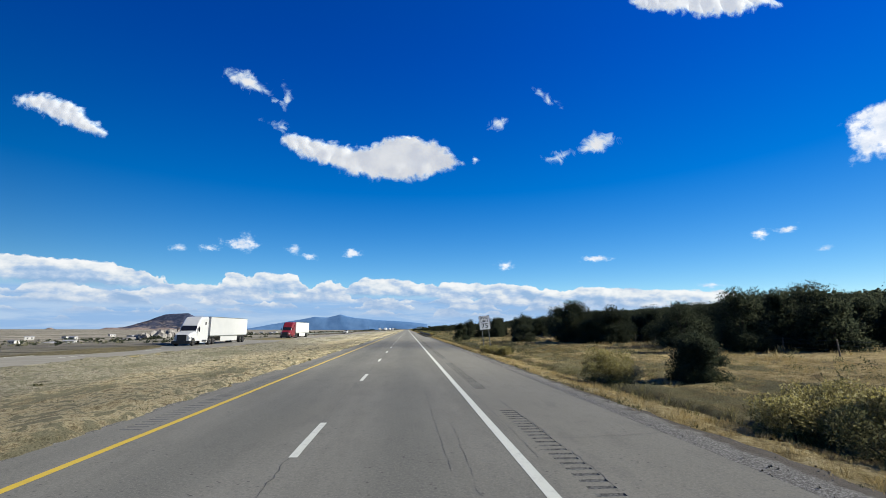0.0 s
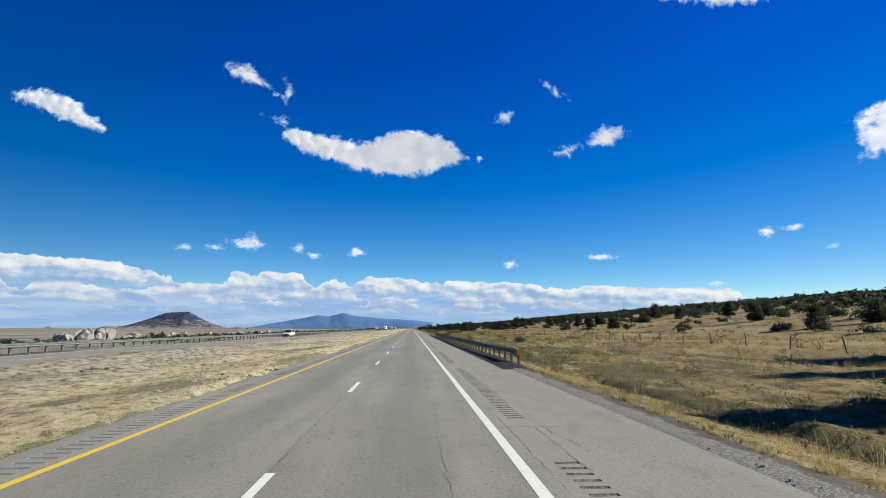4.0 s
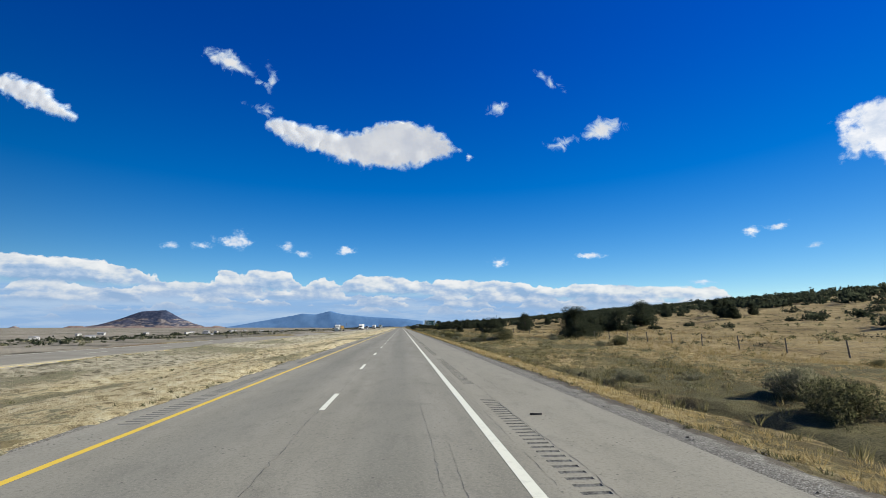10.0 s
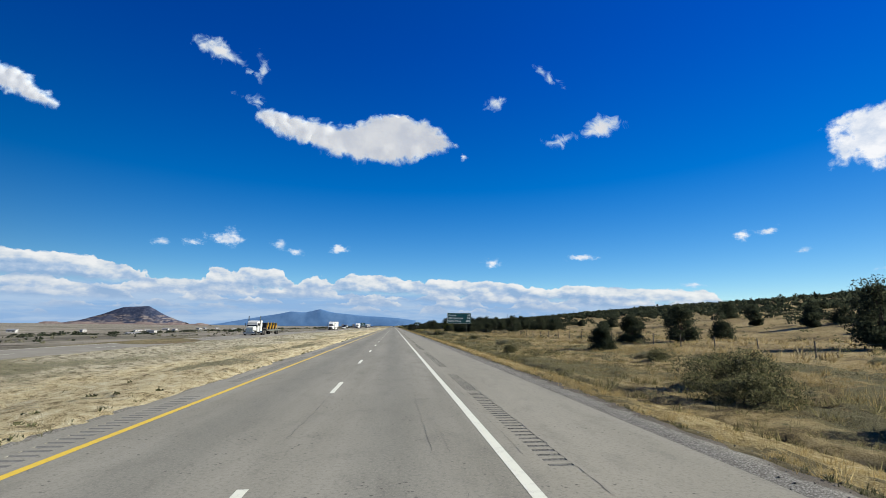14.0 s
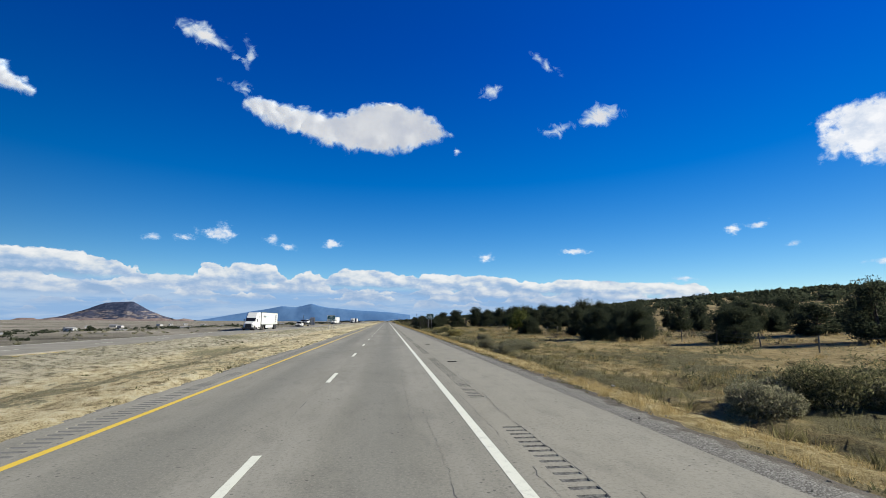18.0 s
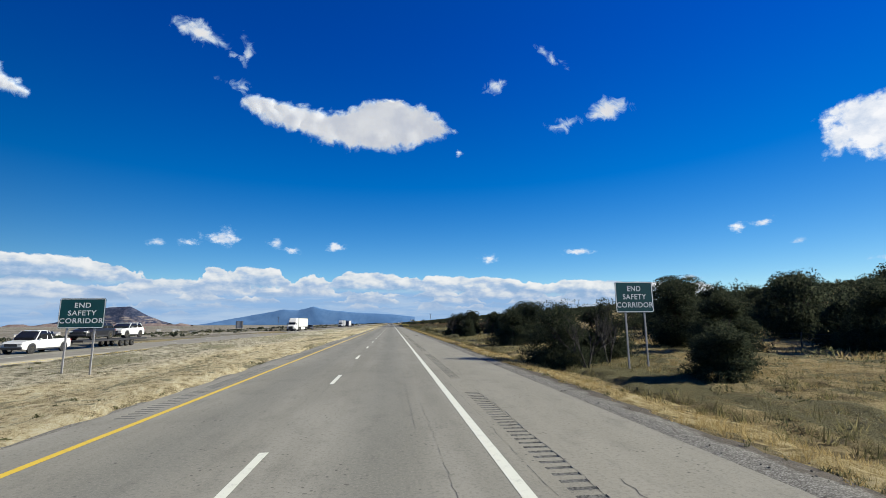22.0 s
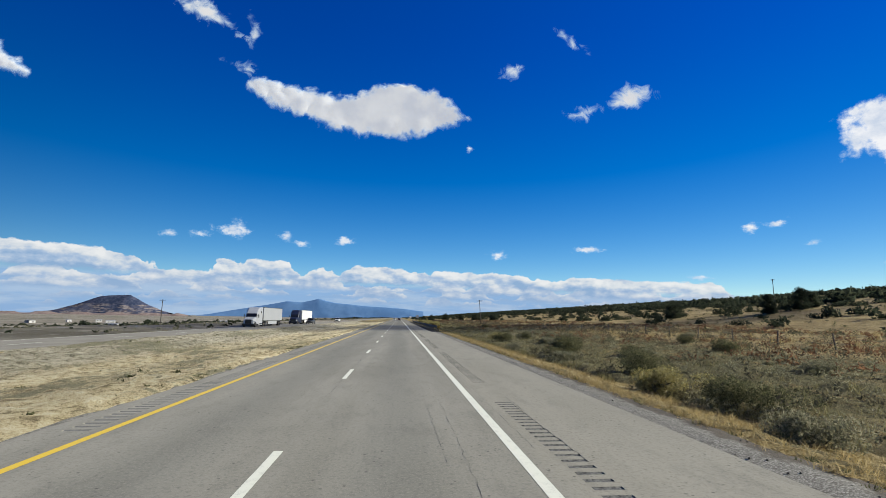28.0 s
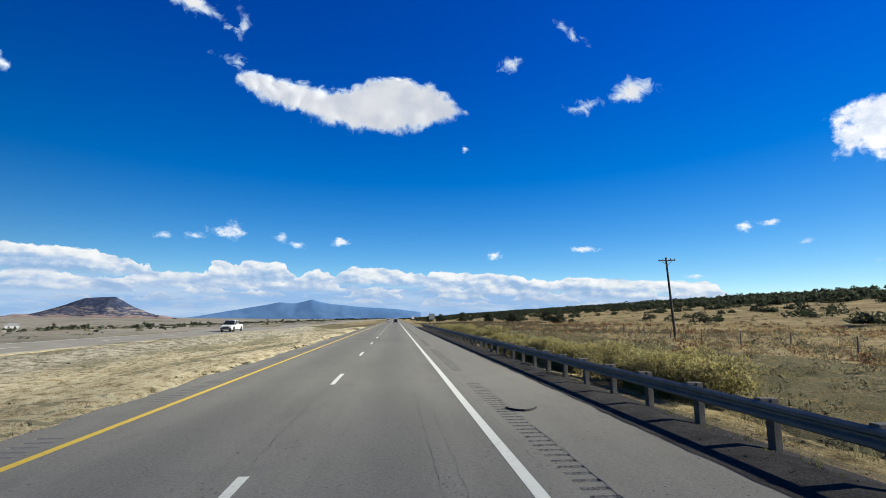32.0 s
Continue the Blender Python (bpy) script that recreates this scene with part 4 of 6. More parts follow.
sow("roadside_brush", 3500, (30, 130, -30, 1300), (0.4, 1.2), DARK_BRUSH, "small dark brown bushes dotted over the slope", 29, "brush", 3, 12, 0.16, clumped(0.12, 0.0, 6), 0.6, 0.4)
sow("field_grass", 9000, (24, 60, -10, 1100), (0.4, 0.9), STRAW, "pale dry grass beyond the fence", 36, "grass", 2, 7, 0.5, clumped(0.11, -0.1, 5), 0.4, 0.12, 0.6)
sow("median_weeds", 3000, (-8.3, -7.3, -10, 1080), (0.12, 0.3), SHRUB, "dark weeds along the gravel edge of the median", 45, "weeds", 2, 8, 0.34, clumped(0.6, -0.2, 12), 0.5, 0.14, 0.4)
sow("median_weeds", 15000, (-23.0, -7.5, -10, 1080), (0.15, 0.42), SHRUB, "low dark weeds in the median grass", 35, "weeds", 2, 9, 0.26, clumped(0.4, 0.1, 7), 0.35)


# ---- matted grass that stands up in clumps over the soil ----
def lumps(x, y, cell, seed):
    """Smooth random lumps, 0 to 1, of about a cell's size."""
    rnd = np.random.default_rng(seed)
    g = rnd.random((257, 257))
    u, v = x / cell, y / cell
    i, j = np.floor(u).astype(int), np.floor(v).astype(int)
    a, b = u - i, v - j
    a, b = a * a * (3 - 2 * a), b * b * (3 - 2 * b)
    i, j = i % 256, j % 256
    return (g[i, j] * (1 - a) + g[i + 1, j] * a) * (1 - b) + (g[i, j + 1] * (1 - a) + g[i + 1, j + 1] * a) * b


def make_mat(name, low, mid, high, weed, share, size, relief, weedy=None, ditch=None, far_side=None):
    """Matted dead grass: tussocks of three straw tones with weeds between them."""
    m, T = material(name)
    y = T.node("ShaderNodeSeparateXYZ", Vector=T.place).outputs[1]
    tuss = T.noise(T.stretched(T.place, 1.0, 0.75, 1), size, 7.0, 0.66)
    blade = T.noise(T.stretched(T.place, 1.0, 0.6, 0.25), 26.0, 6.0, 0.75)
    patch = T.noise(T.stretched(T.place, 1.0, 0.3, 1), 0.22, 6.0, 0.62)
    c = T.ramp(T.math("ADD", T.math("MULTIPLY", tuss, 0.55), T.math("MULTIPLY", blade, 0.45)), (0.42, low), (0.50, mid), (0.57, high))
    # from weedy[0] to weedy[1] along the road the weeds close up
    dense = T.math("MULTIPLY", T.smooth(y, weedy[0], weedy[1]), T.smooth(tuss, weedy[2], weedy[2] + 0.05)) if weedy else 0.0
    w = T.math("MULTIPLY", T.smooth(T.math("ADD", T.math("MULTIPLY", patch, 0.6), T.math("MULTIPLY", tuss, 0.4)), 0.52 - share, 0.56 - share), 0.85)
    w = T.math("MAXIMUM", w, T.math("MULTIPLY", dense, 0.85))
    if ditch:
        # green weeds keep to the damp bottom of the ditch, in patches
        x = T.node("ShaderNodeSeparateXYZ", Vector=T.place).outputs[0]
        damp = T.math("MULTIPLY", T.smooth(x, ditch[0], ditch[1]), T.smooth(x, ditch[3], ditch[2]))
        w = T.math("MAXIMUM", w, T.math("MULTIPLY", T.math("MULTIPLY", damp, T.smooth(patch, 0.40, 0.52)), T.smooth(tuss, 0.40, 0.48, 0.35, 0.85)))
    if far_side:
        # sparse greyish growth on the shoulder of the other road
        x = T.node("ShaderNodeSeparateXYZ", Vector=T.place).outputs[0]
        grey = T.smooth(T.math("ADD", x, T.math("MULTIPLY", patch, 7.0)), far_side[0], far_side[1])
        dull = T.ramp(T.math("ADD", T.math("MULTIPLY", tuss, 0.55), T.math("MULTIPLY", blade, 0.45)), (0.42, (0.14, 0.135, 0.09)), (0.50, (0.50, 0.46, 0.335)), (0.57, (0.77, 0.71, 0.55)))
        c = T.mix(T.math("MULTIPLY", grey, 0.9), c, dull)
    c = T.mix(w, c, T.mix(T.smooth(blade, 0.4, 0.6), rgb(weed), rgb(tuple(v * 2.3 for v in weed))))
    finish(T, c, 0.95, 0.0, T.math("ADD", blade, tuss), 1.0, relief, 0.1)
    return m


def grass_mat(name, x0, x1, y0, y1, step, tall, edge, mat, label, seed):
    """A mat of tussocks up to tall that sinks into the soil along its two rims and in bare patches."""
    X, Y = np.meshgrid(np.arange(x0, x1 + step, step), np.arange(y0, y1 + step, step))
    rnd = np.random.default_rng(seed)
    n = lumps(X, Y, 0.55, seed) * 0.5 + lumps(X, Y, 1.5, seed + 1) * 0.35 + lumps(X, Y, 6.0, seed + 2) * 0.35 - 0.17
    wave = (lumps(Y, X * 0 + seed, 2.2, seed + 3) - 0.5) * 0.7
    rim = np.minimum(ease(X + wave, x0, x0 + edge), 1 - ease(X - wave, x1 - edge * 2, x1))
    railed = ease(Y, 138, 146) * (1 - ease(Y, 247, 254)) + ease(Y, 903, 912)
    rim = rim * (1 - railed * (X > 6) * (1 - ease(X, 8.2, 8.9)))
    Z = height(X, Y) - 0.05 + np.clip(n, 0, 1) * tall * rim + 0.03 * rnd.random(X.shape) * rim
    V = np.stack([X + rnd.uniform(-0.3, 0.3, X.shape) * step, Y + rnd.uniform(-0.3, 0.3, X.shape) * step, Z], -1).reshape(-1, 3)
    k = X.shape[1]
    i = (np.arange(X.shape[0] - 1)[:, None] * k + np.arange(k - 1)[None]).ravel()
    ob = new(name, mesh_of(name, V, np.stack([i, i + 1, i + k + 1, i + k], 1), mat, True))
    return tagged(ob, label, "grass", kind="stuff")


GOLD_MAT = make_mat("golden_matted_grass", (0.28, 0.205, 0.085), (0.58, 0.45, 0.20), (0.80, 0.66, 0.36), (0.09, 0.075, 0.035), 0.0, 2.2, 0.22)
FIELD_MAT = make_mat("dull_matted_grass", (0.17, 0.13, 0.058), (0.46, 0.35, 0.155), (0.68, 0.54, 0.275), (0.095, 0.092, 0.045), 0.025, 1.3, 0.22, (820.0, 860.0, 0.44), (8.6, 9.6, 12.5, 17.0))
MEDIAN_MAT = make_mat("pale_matted_grass", (0.28, 0.225, 0.125), (0.84, 0.70, 0.41), (1.0, 0.90, 0.62), (0.16, 0.15, 0.09), 0.0, 1.9, 0.18, (130.0, 60.0, 0.50), None, (-11.5, -15.5))
grass_mat("verge_grass", 6.75, 10.4, -10, 1075, 0.21, 0.26, 0.95, GOLD_MAT, "golden tussocks of dead grass matted along the shoulder", 61)
grass_mat("field_grass", 9.6, 25.0, -10, 1075, 0.33, 0.40, 0.8, FIELD_MAT, "dull olive and straw grass matted over the field", 64)
grass_mat("median_grass", -23.9, -7.2, -10, 1075, 0.35, 0.36, 0.3, MEDIAN_MAT, "pale straw grass matted over the median", 67)


# ---- single trees ----
TREE_LABEL = "dark green juniper with a ragged dense crown on dry grass"
kinds = [juniper(40 + i, w, h, low, TREE_LABEL, JUNIPER, 7000, 0.12) for i, (w, h, low) in enumerate(
    ((5.0, 5.0, 0.1), (4.4, 5.2, 0.3), (6.0, 4.6, 0.1), (3.6, 4.6, 0.2), (5.4, 6.0, 0.3), (4.0, 3.4, 0.05)))]
fine = [juniper(50 + i, w, h, low, TREE_LABEL, JUNIPER, 27000, 0.07) for i, (w, h, low) in enumerate(
    ((5.0, 5.0, 0.0), (4.4, 5.2, 0.1), (6.0, 4.6, 0.0), (3.6, 4.6, 0.15), (5.4, 6.0, 0.1), (4.0, 3.4, 0.0)))]
sizes = [(5.0, 5.0), (4.4, 5.2), (6.0, 4.6), (3.6, 4.6), (5.4, 6.0), (4.0, 3.4)]


def plant(i, x, y, w, h, label="", turn=0.0):
    z = float(height(x, y))
    ob = copy_thing((fine if x < 34 else kinds)[i], pose(x, y, z - 0.05, 0, 0, turn))
    ob.scale = (w / sizes[i][0], w / sizes[i][0], h / sizes[i][1])
    if label:
        tagged(ob, label)
    return ob


# kind, place, width, height
TREES = [
    (5, 14.5, 22.5, 3.1, 2.5), (0, 20.5, 80.5, 5.2, 3.2), (4, 44.0, 79.0, 7.0, 6.0), (2, 38.0, 118.0, 6.0, 5.0), (0, 44.0, 124.0, 6.0, 5.0), (4, 52.0, 118.0, 7.0, 5.8), (1, 33.0, 114.0, 5.0, 4.4), (0, 60.0, 112.0, 7.0, 6.0), (3, 36.0, 138.0, 5.0, 5.0), (1, 28.5, 62.0, 5.6, 5.6), (2, 38.5, 100.0, 6.2, 5.2),
    (0, 45.0, 62.0, 7.5, 6.0), (4, 38.0, 50.0, 7.0, 6.4), (2, 29.0, 47.0, 6.5, 4.6), (1, 52.0, 78.0, 7.0, 6.0), (3, 46.0, 92.0, 5.0, 5.5),
    (0, 58.0, 50.0, 7.5, 5.6), (2, 66.0, 66.0, 7.0, 5.4), (3, 12.5, 108.5, 3.9, 4.3), (1, 17.0, 126.0, 4.7, 5.4), (0, 23.0, 118.0, 5.2, 5.3), (2, 31.0, 123.0, 6.4, 5.0), (0, 36.0, 131.0, 6.0, 5.6), (4, 42.0, 140.0, 7.0, 5.6), (1, 20.0, 122.0, 4.4, 5.0),
    (3, 27.0, 133.0, 4.6, 5.6),
    (4, 29.5, 364.0, 7.2, 5.6), (0, 34.0, 369.0, 5.0, 5.0), (2, 55.0, 411.0, 9.0, 5.6), (0, 61.0, 420.0, 8.0, 6.0), (4, 57.0, 404.0, 7.6, 6.2), (4, 70.0, 417.0, 8.0, 7.6), (1, 76.0, 424.0, 7.0, 6.6), (2, 26.0, 417.0, 8.0, 4.3), (4, 42.6, 443.0, 5.4, 6.4),
    (5, 21.0, 452.0, 3.0, 2.6), (1, 35.0, 460.0, 4.2, 4.8), (3, 30.2, 463.0, 3.4, 3.6), (0, 60.0, 436.0, 5.6, 4.4), (5, 48.0, 470.0, 3.6, 3.0),
    (0, 24.7, 579.0, 5.0, 4.0), (4, 33.0, 568.0, 5.0, 3.6), (1, 33.6, 604.0, 5.4, 4.8), (2, 41.0, 606.0, 6.2, 4.6), (0, 55.0, 622.0, 7.0, 5.4),
    (3, 62.0, 580.0, 5.4, 4.6), (2, 50.0, 588.0, 6.4, 4.4), (1, 44.0, 570.0, 5.2, 3.6), (4, 40.0, 618.0, 6.8, 6.6), (0, 34.0, 588.0, 5.2, 4.3),
    (5, 23.0, 600.0, 3.9, 2.7), (2, 70.0, 600.0, 7.0, 5.0), (1, 32.4, 676.0, 5.4, 5.4), (4, 43.2, 680.0, 7.4, 6.4), (0, 23.2, 679.0, 5.2, 4.4),
    (4, 24.0, 685.0, 7.0, 6.2), (2, 41.0, 691.0, 7.2, 6.6), (0, 47.0, 684.0, 7.6, 7.0), (1, 52.0, 668.0, 7.2, 6.4), (3, 58.0, 676.0, 6.0, 6.0),
    (2, 10.6, 677.0, 5.2, 3.9), (1, 14.2, 679.0, 4.6, 4.3), (5, 14.6, 668.0, 3.3, 2.3), (2, 17.2, 715.0, 4.6, 3.6), (0, 13.7, 699.6, 5.8, 4.3),
    (4, 16.4, 700.0, 5.8, 4.9), (2, 18.8, 699.8, 5.2, 3.9), (5, 16.0, 710.5, 2.6, 2.5), (1, 12.4, 739.5, 4.6, 4.6), (3, 15.8, 738.5, 4.8, 4.9), (0, 19.4, 736.0, 5.0, 4.2),
    (4, 25.6, 735.0, 6.6, 6.3), (2, 22.4, 732.0, 6.0, 4.8), (1, 13.6, 730.0, 3.4, 3.8), (0, 30.0, 726.0, 6.2, 5.0), (0, 19.0, 774.0, 6.0, 5.0),
    (0, 28.7, 775.6, 5.8, 4.9), (2, 58.0, 1177.0, 9.0, 5.0), (0, 66.0, 1150.0, 7.0, 4.6), (1, 48.0, 1190.0, 6.0, 5.0), (2, 88.0, 970.0, 7.0, 4.6),
    (0, 60.0, 1120.0, 6.0, 4.4), (4, 33.5, 699.0, 7.4, 7.4), (1, 49.0, 700.0, 8.0, 7.6), (4, 56.0, 706.0, 8.0, 7.6), (4, 40.0, 1230.0, 7.0, 5.6), (2, 30.0, 1260.0, 7.0, 4.8), (0, 24.0, 1290.0, 6.0, 4.4),
]
for i, (k, x, y, w, h) in enumerate(TREES):
    label = "low dense dark juniper bush beside the shoulder" if h < 3.0 else ("tall dark juniper standing over the brush" if h > 6.0 else "")
    plant(k, x, y, w, h, label, 67.0 * i)
rnd = np.random.default_rng(5)
for y0, y1, n in ((180, 350, 16), (340, 540, 16), (800, 1000, 9)):
    for x, y, k, s in zip(rnd.uniform(70, 118, n), rnd.uniform(y0, y1, n), rnd.integers(0, 6, n), rnd.uniform(0.8, 1.25, n)):
        plant(int(k), x, y, sizes[k][0] * s, sizes[k][1] * s, "", float(x * 31 % 360))
for x0, x1, y0, y1, n in ((34, 78, 14, 60, 12), (46, 84, 60, 100, 12), (38, 80, 555, 645, 16), (34, 74, 655, 752, 18), (70, 110, 20, 150, 12), (30, 62, 34, 84, 20), (27, 64, 574, 598, 20), (30, 66, 598, 640, 14), (24, 40, 64, 74, 7), (40, 76, 40, 120, 22), (34, 66, 676, 720, 18), (34, 70, 100, 150, 16)):
    for x, y, k, s in zip(rnd.uniform(x0, x1, n), rnd.uniform(y0, y1, n), rnd.integers(0, 6, n), rnd.uniform(0.95, 1.35, n) * (0.68 if 550 < y0 < 600 else 1.0)):
        plant(int(k), x, y, sizes[k][0] * s, sizes[k][1] * s, "", float(x * 47 % 360))
for ob in kinds + fine:
    for o in (*ob.children_recursive, ob):
        bpy.data.objects.remove(o)

# a thin green tree among the junipers
GREEN_LEAF = make_blades("pale_green_leaves", (0.10, 0.12, 0.035), (0.18, 0.20, 0.06), (0.27, 0.28, 0.10))
elm = juniper(77, 4.8, 4.5, 1.3, "thin pale green elm with an open crown", GREEN_LEAF, 2600, 0.18, "")
elm.name = "elm_tree"
elm.matrix_world = pose(24.2, 610.0, float(height(24.2, 610.0)) - 0.05)


# leafless grey limbs that stand out of the scrub and the old junipers
def snag(x, y, h, seed, label):
    rn = random.Random(seed)
    bm = bmesh.new()

    def grow(a, way, length, r, depth):
        b = a + way * length
        rod(bm, a, b, r, r * 0.55, 5)
        if depth:
            for _ in range(3):
                d = (way + Vector((rn.uniform(-0.8, 0.8), rn.uniform(-0.8, 0.8), rn.uniform(-0.1, 0.5)))).normalized()
                grow(a.lerp(b, rn.uniform(0.45, 1.0)), d, length * rn.uniform(0.5, 0.8), r * 0.55, depth - 1)
    for _ in range(4):
        d = Vector((rn.uniform(-0.6, 0.6), rn.uniform(-0.6, 0.6), 1)).normalized()
        grow(Vector((0, 0, -0.1)), d, h * 0.42, 0.06, 3)
    me = bpy.data.meshes.new("dead_tree")
    bm.to_mesh(me), bm.free()
    me.materials.append(DEAD_WOOD)
    ob = new("dead_tree", me)
    ob.location = (x, y, float(height(x, y)))
    return tagged(ob, label, "tree", "bare trees")


DEAD_WOOD = speckled("grey_dead_wood", (0.03, 0.027, 0.025), (0.07, 0.063, 0.058), 4.0, 40.0, 0.95)
for x, y, h, s in ((11.2, 674.5, 4.2, 1), (13.2, 676.0, 4.6, 2), (14.8, 735.5, 4.6, 3), (12.2, 737.0, 4.4, 4), (17.5, 733.5, 4.0, 5), (26.5, 683.0, 3.6, 6)):
    snag(x, y, h, s, "bare grey branches of a half-dead juniper")


# ---- single shrubs ----
def shrub_kind(seed, w, h, mat, label, leaves, size, group):
    rnd = np.random.default_rng(seed)
    blobs = [(rnd.normal() * w * 0.22, rnd.normal() * w * 0.22, h * rnd.uniform(0.25, 0.62), w * rnd.uniform(0.16, 0.26), 0.8) for _ in range(14)]
    V, F = leaf_cloud(rnd, blobs, leaves // 14, size, 0.0, 0.24)
    ob = thing("shrub", label, "shrub", group, at=(0, 0, -200))
    hang(new("foliage", mesh_of("foliage", V, F, mat)), ob)
    bm = bmesh.new()
    for b in blobs[:8]:
        rod(bm, (b[0] * 0.1, b[1] * 0.1, -0.05), b[:3], 0.018, 0.006, 4)
    part("stem", bm, DEAD_WOOD, ob)
    if mat is CHAMISA:
        tops = [(b[0], b[1], b[2] + h * 0.16, b[3] * 0.9, 0.55) for b in blobs]
        V, F = leaf_cloud(rnd, tops, 200, 0.034, 0.0, 0.5)
        tagged(hang(new("bloom", mesh_of("bloom", V, F, BLOOM)), ob), "faded yellow flower heads", kind="stuff")
    return ob


BLOOM = make_blades("faded_yellow_bloom", (0.60, 0.50, 0.14), (0.76, 0.66, 0.26), (0.85, 0.78, 0.45))
chamisas = [shrub_kind(60 + i, 2.0, 1.25, CHAMISA, "rabbitbrush in faded yellow bloom beside the shoulder", 9000, 0.05, "rabbitbrush by the road") for i in range(3)]
sages = [shrub_kind(70 + i, 1.8, 1.0, SAGE, "grey-green sagebrush on the roadside bank", 8000, 0.052, "sagebrush by the road") for i in range(3)]
oaks = [shrub_kind(80 + i, 2.2, 1.3, SHRUB, "dark olive scrub bush in dry grass", 8000, 0.056, "scrub bushes by the road") for i in range(3)]


def bush(kind, x, y, s, turn):
    ob = copy_thing(kind, pose(x, y, float(height(x, y)) - 0.05, 0, 0, turn))
    ob.scale = (s, s, s * (0.85 + 0.3 * ((x * 7.7 + y) % 1)))


for i, (k, x, y, s) in enumerate([
        (0, 10.7, 23.6, 1.35), (1, 11.9, 24.4, 1.3), (0, 9.6, 11.2, 1.2), (0, 10.9, 10.7, 1.25), (0, 11.9, 12.2, 1.1), (2, 9.9, 8.6, 1.1), (2, 12.5, 272.0, 1.3), (2, 14.0, 274.0, 1.4),
        (2, 11.5, 276.0, 1.0), (2, 15.5, 271.0, 1.4), (1, 12.6, 365.0, 1.3), (2, 13.8, 366.0, 1.4), (1, 15.2, 364.0, 1.3), (2, 17.0, 363.0, 1.5), (1, 11.4, 368.0, 1.0), (2, 14.7, 426.0, 1.6),
        (1, 10.6, 540.0, 1.2), (1, 12.0, 541.0, 1.3), (2, 13.2, 540.0, 1.3), (1, 14.5, 539.0, 1.2), (0, 11.8, 605.5, 1.4), (0, 12.2, 634.2, 1.3), (0, 13.4, 633.6, 1.2), (0, 8.2, 47.6, 0.9), (0, 9.4, 47.0, 1.0), (2, 11.0, 50.0, 0.9),
        (2, 12.6, 423.0, 1.4), (2, 11.5, 399.0, 1.1), (2, 13.2, 400.5, 1.0), (1, 10.8, 402.5, 0.9), (1, 15.0, 412.0, 1.2), (0, 13.6, 417.0, 1.1), (2, 15.6, 496.0, 1.0),
        (2, 12.6, 300.5, 1.1), (1, 14.0, 303.0, 1.3), (2, 15.4, 299.0, 1.2), (1, 11.2, 310.0, 0.9), (0, 13.0, 264.0, 1.0), (1, 9.6, 565.0, 1.0), (1, 11.4, 569.0, 1.2),
        (1, 10.2, 574.0, 1.1), (1, 13.0, 571.0, 1.3), (1, 9.4, 581.0, 0.9), (1, 12.2, 585.0, 1.2), (2, 13.4, 630.0, 1.4), (1, 10.5, 627.0, 0.9), (2, 11.5, 607.0, 0.9),
        (1, 12.8, 764.0, 1.2), (2, 11.6, 766.0, 0.9), (2, 9.6, 838.0, 1.0), (1, 8.8, 842.0, 0.9), (2, 10.4, 846.0, 1.1), (0, 9.8, 849.0, 1.0), (1, 9.2, 832.0, 0.8), (0, 8.6, 829.0, 0.7),
        (2, 12.0, 855.0, 1.2), (1, 10.8, 862.0, 1.0), (2, 13.2, 868.0, 1.3), (1, 14.6, 878.0, 1.1), (1, 10.2, 873.0, 0.8), (2, 11.8, 884.0, 1.0), (0, 12.4, 891.0, 0.9)]):
    bush((chamisas, sages, oaks)[k][i % 3], x, y, s, i * 53.0)
rn = random.Random(9)
for y0, y1, n, x0, x1 in ((206, 254, 40, 8.6, 12.0), (967, 1050, 60, 8.7, 10.9)):
    for i in range(n):
        bush((chamisas if i % 5 in (0, 2, 3) or (y0 > 500 and i % 5 == 4) else sages if i % 5 == 1 else oaks)[i % 3], rn.uniform(x0, x1), rn.uniform(y0, y1), rn.uniform(0.65, 1.1) * (1.35 if y0 < 500 else 1.5), rn.uniform(0, 360))
for y0, y1, n in ((2, 140, 16), (180, 300, 14), (260, 560, 40), (560, 800, 26), (800, 960, 34)):
    for i in range(n):
        bush((sages, oaks, sages)[i % 3][i % 3], 10.5 + 22 * rn.random() ** 1.4, rn.uniform(y0, y1), rn.uniform(0.45, 1.0), rn.uniform(0, 360))
for ob in chamisas + sages + oaks:
    for o in (*ob.children_recursive, ob):
        bpy.data.objects.remove(o)


# ---- guard rails ----
BEAM = 0.63


def beam_profile():
    """The W section of a guard-rail beam: distance towards the road, height."""
    return [(0.000, -0.155), (0.010, -0.155), (0.083, -0.118), (0.083, -0.060), (0.012, -0.020), (0.012, 0.020), (0.083, 0.060), (0.083, 0.118), (0.010, 0.155), (0.000, 0.155)]


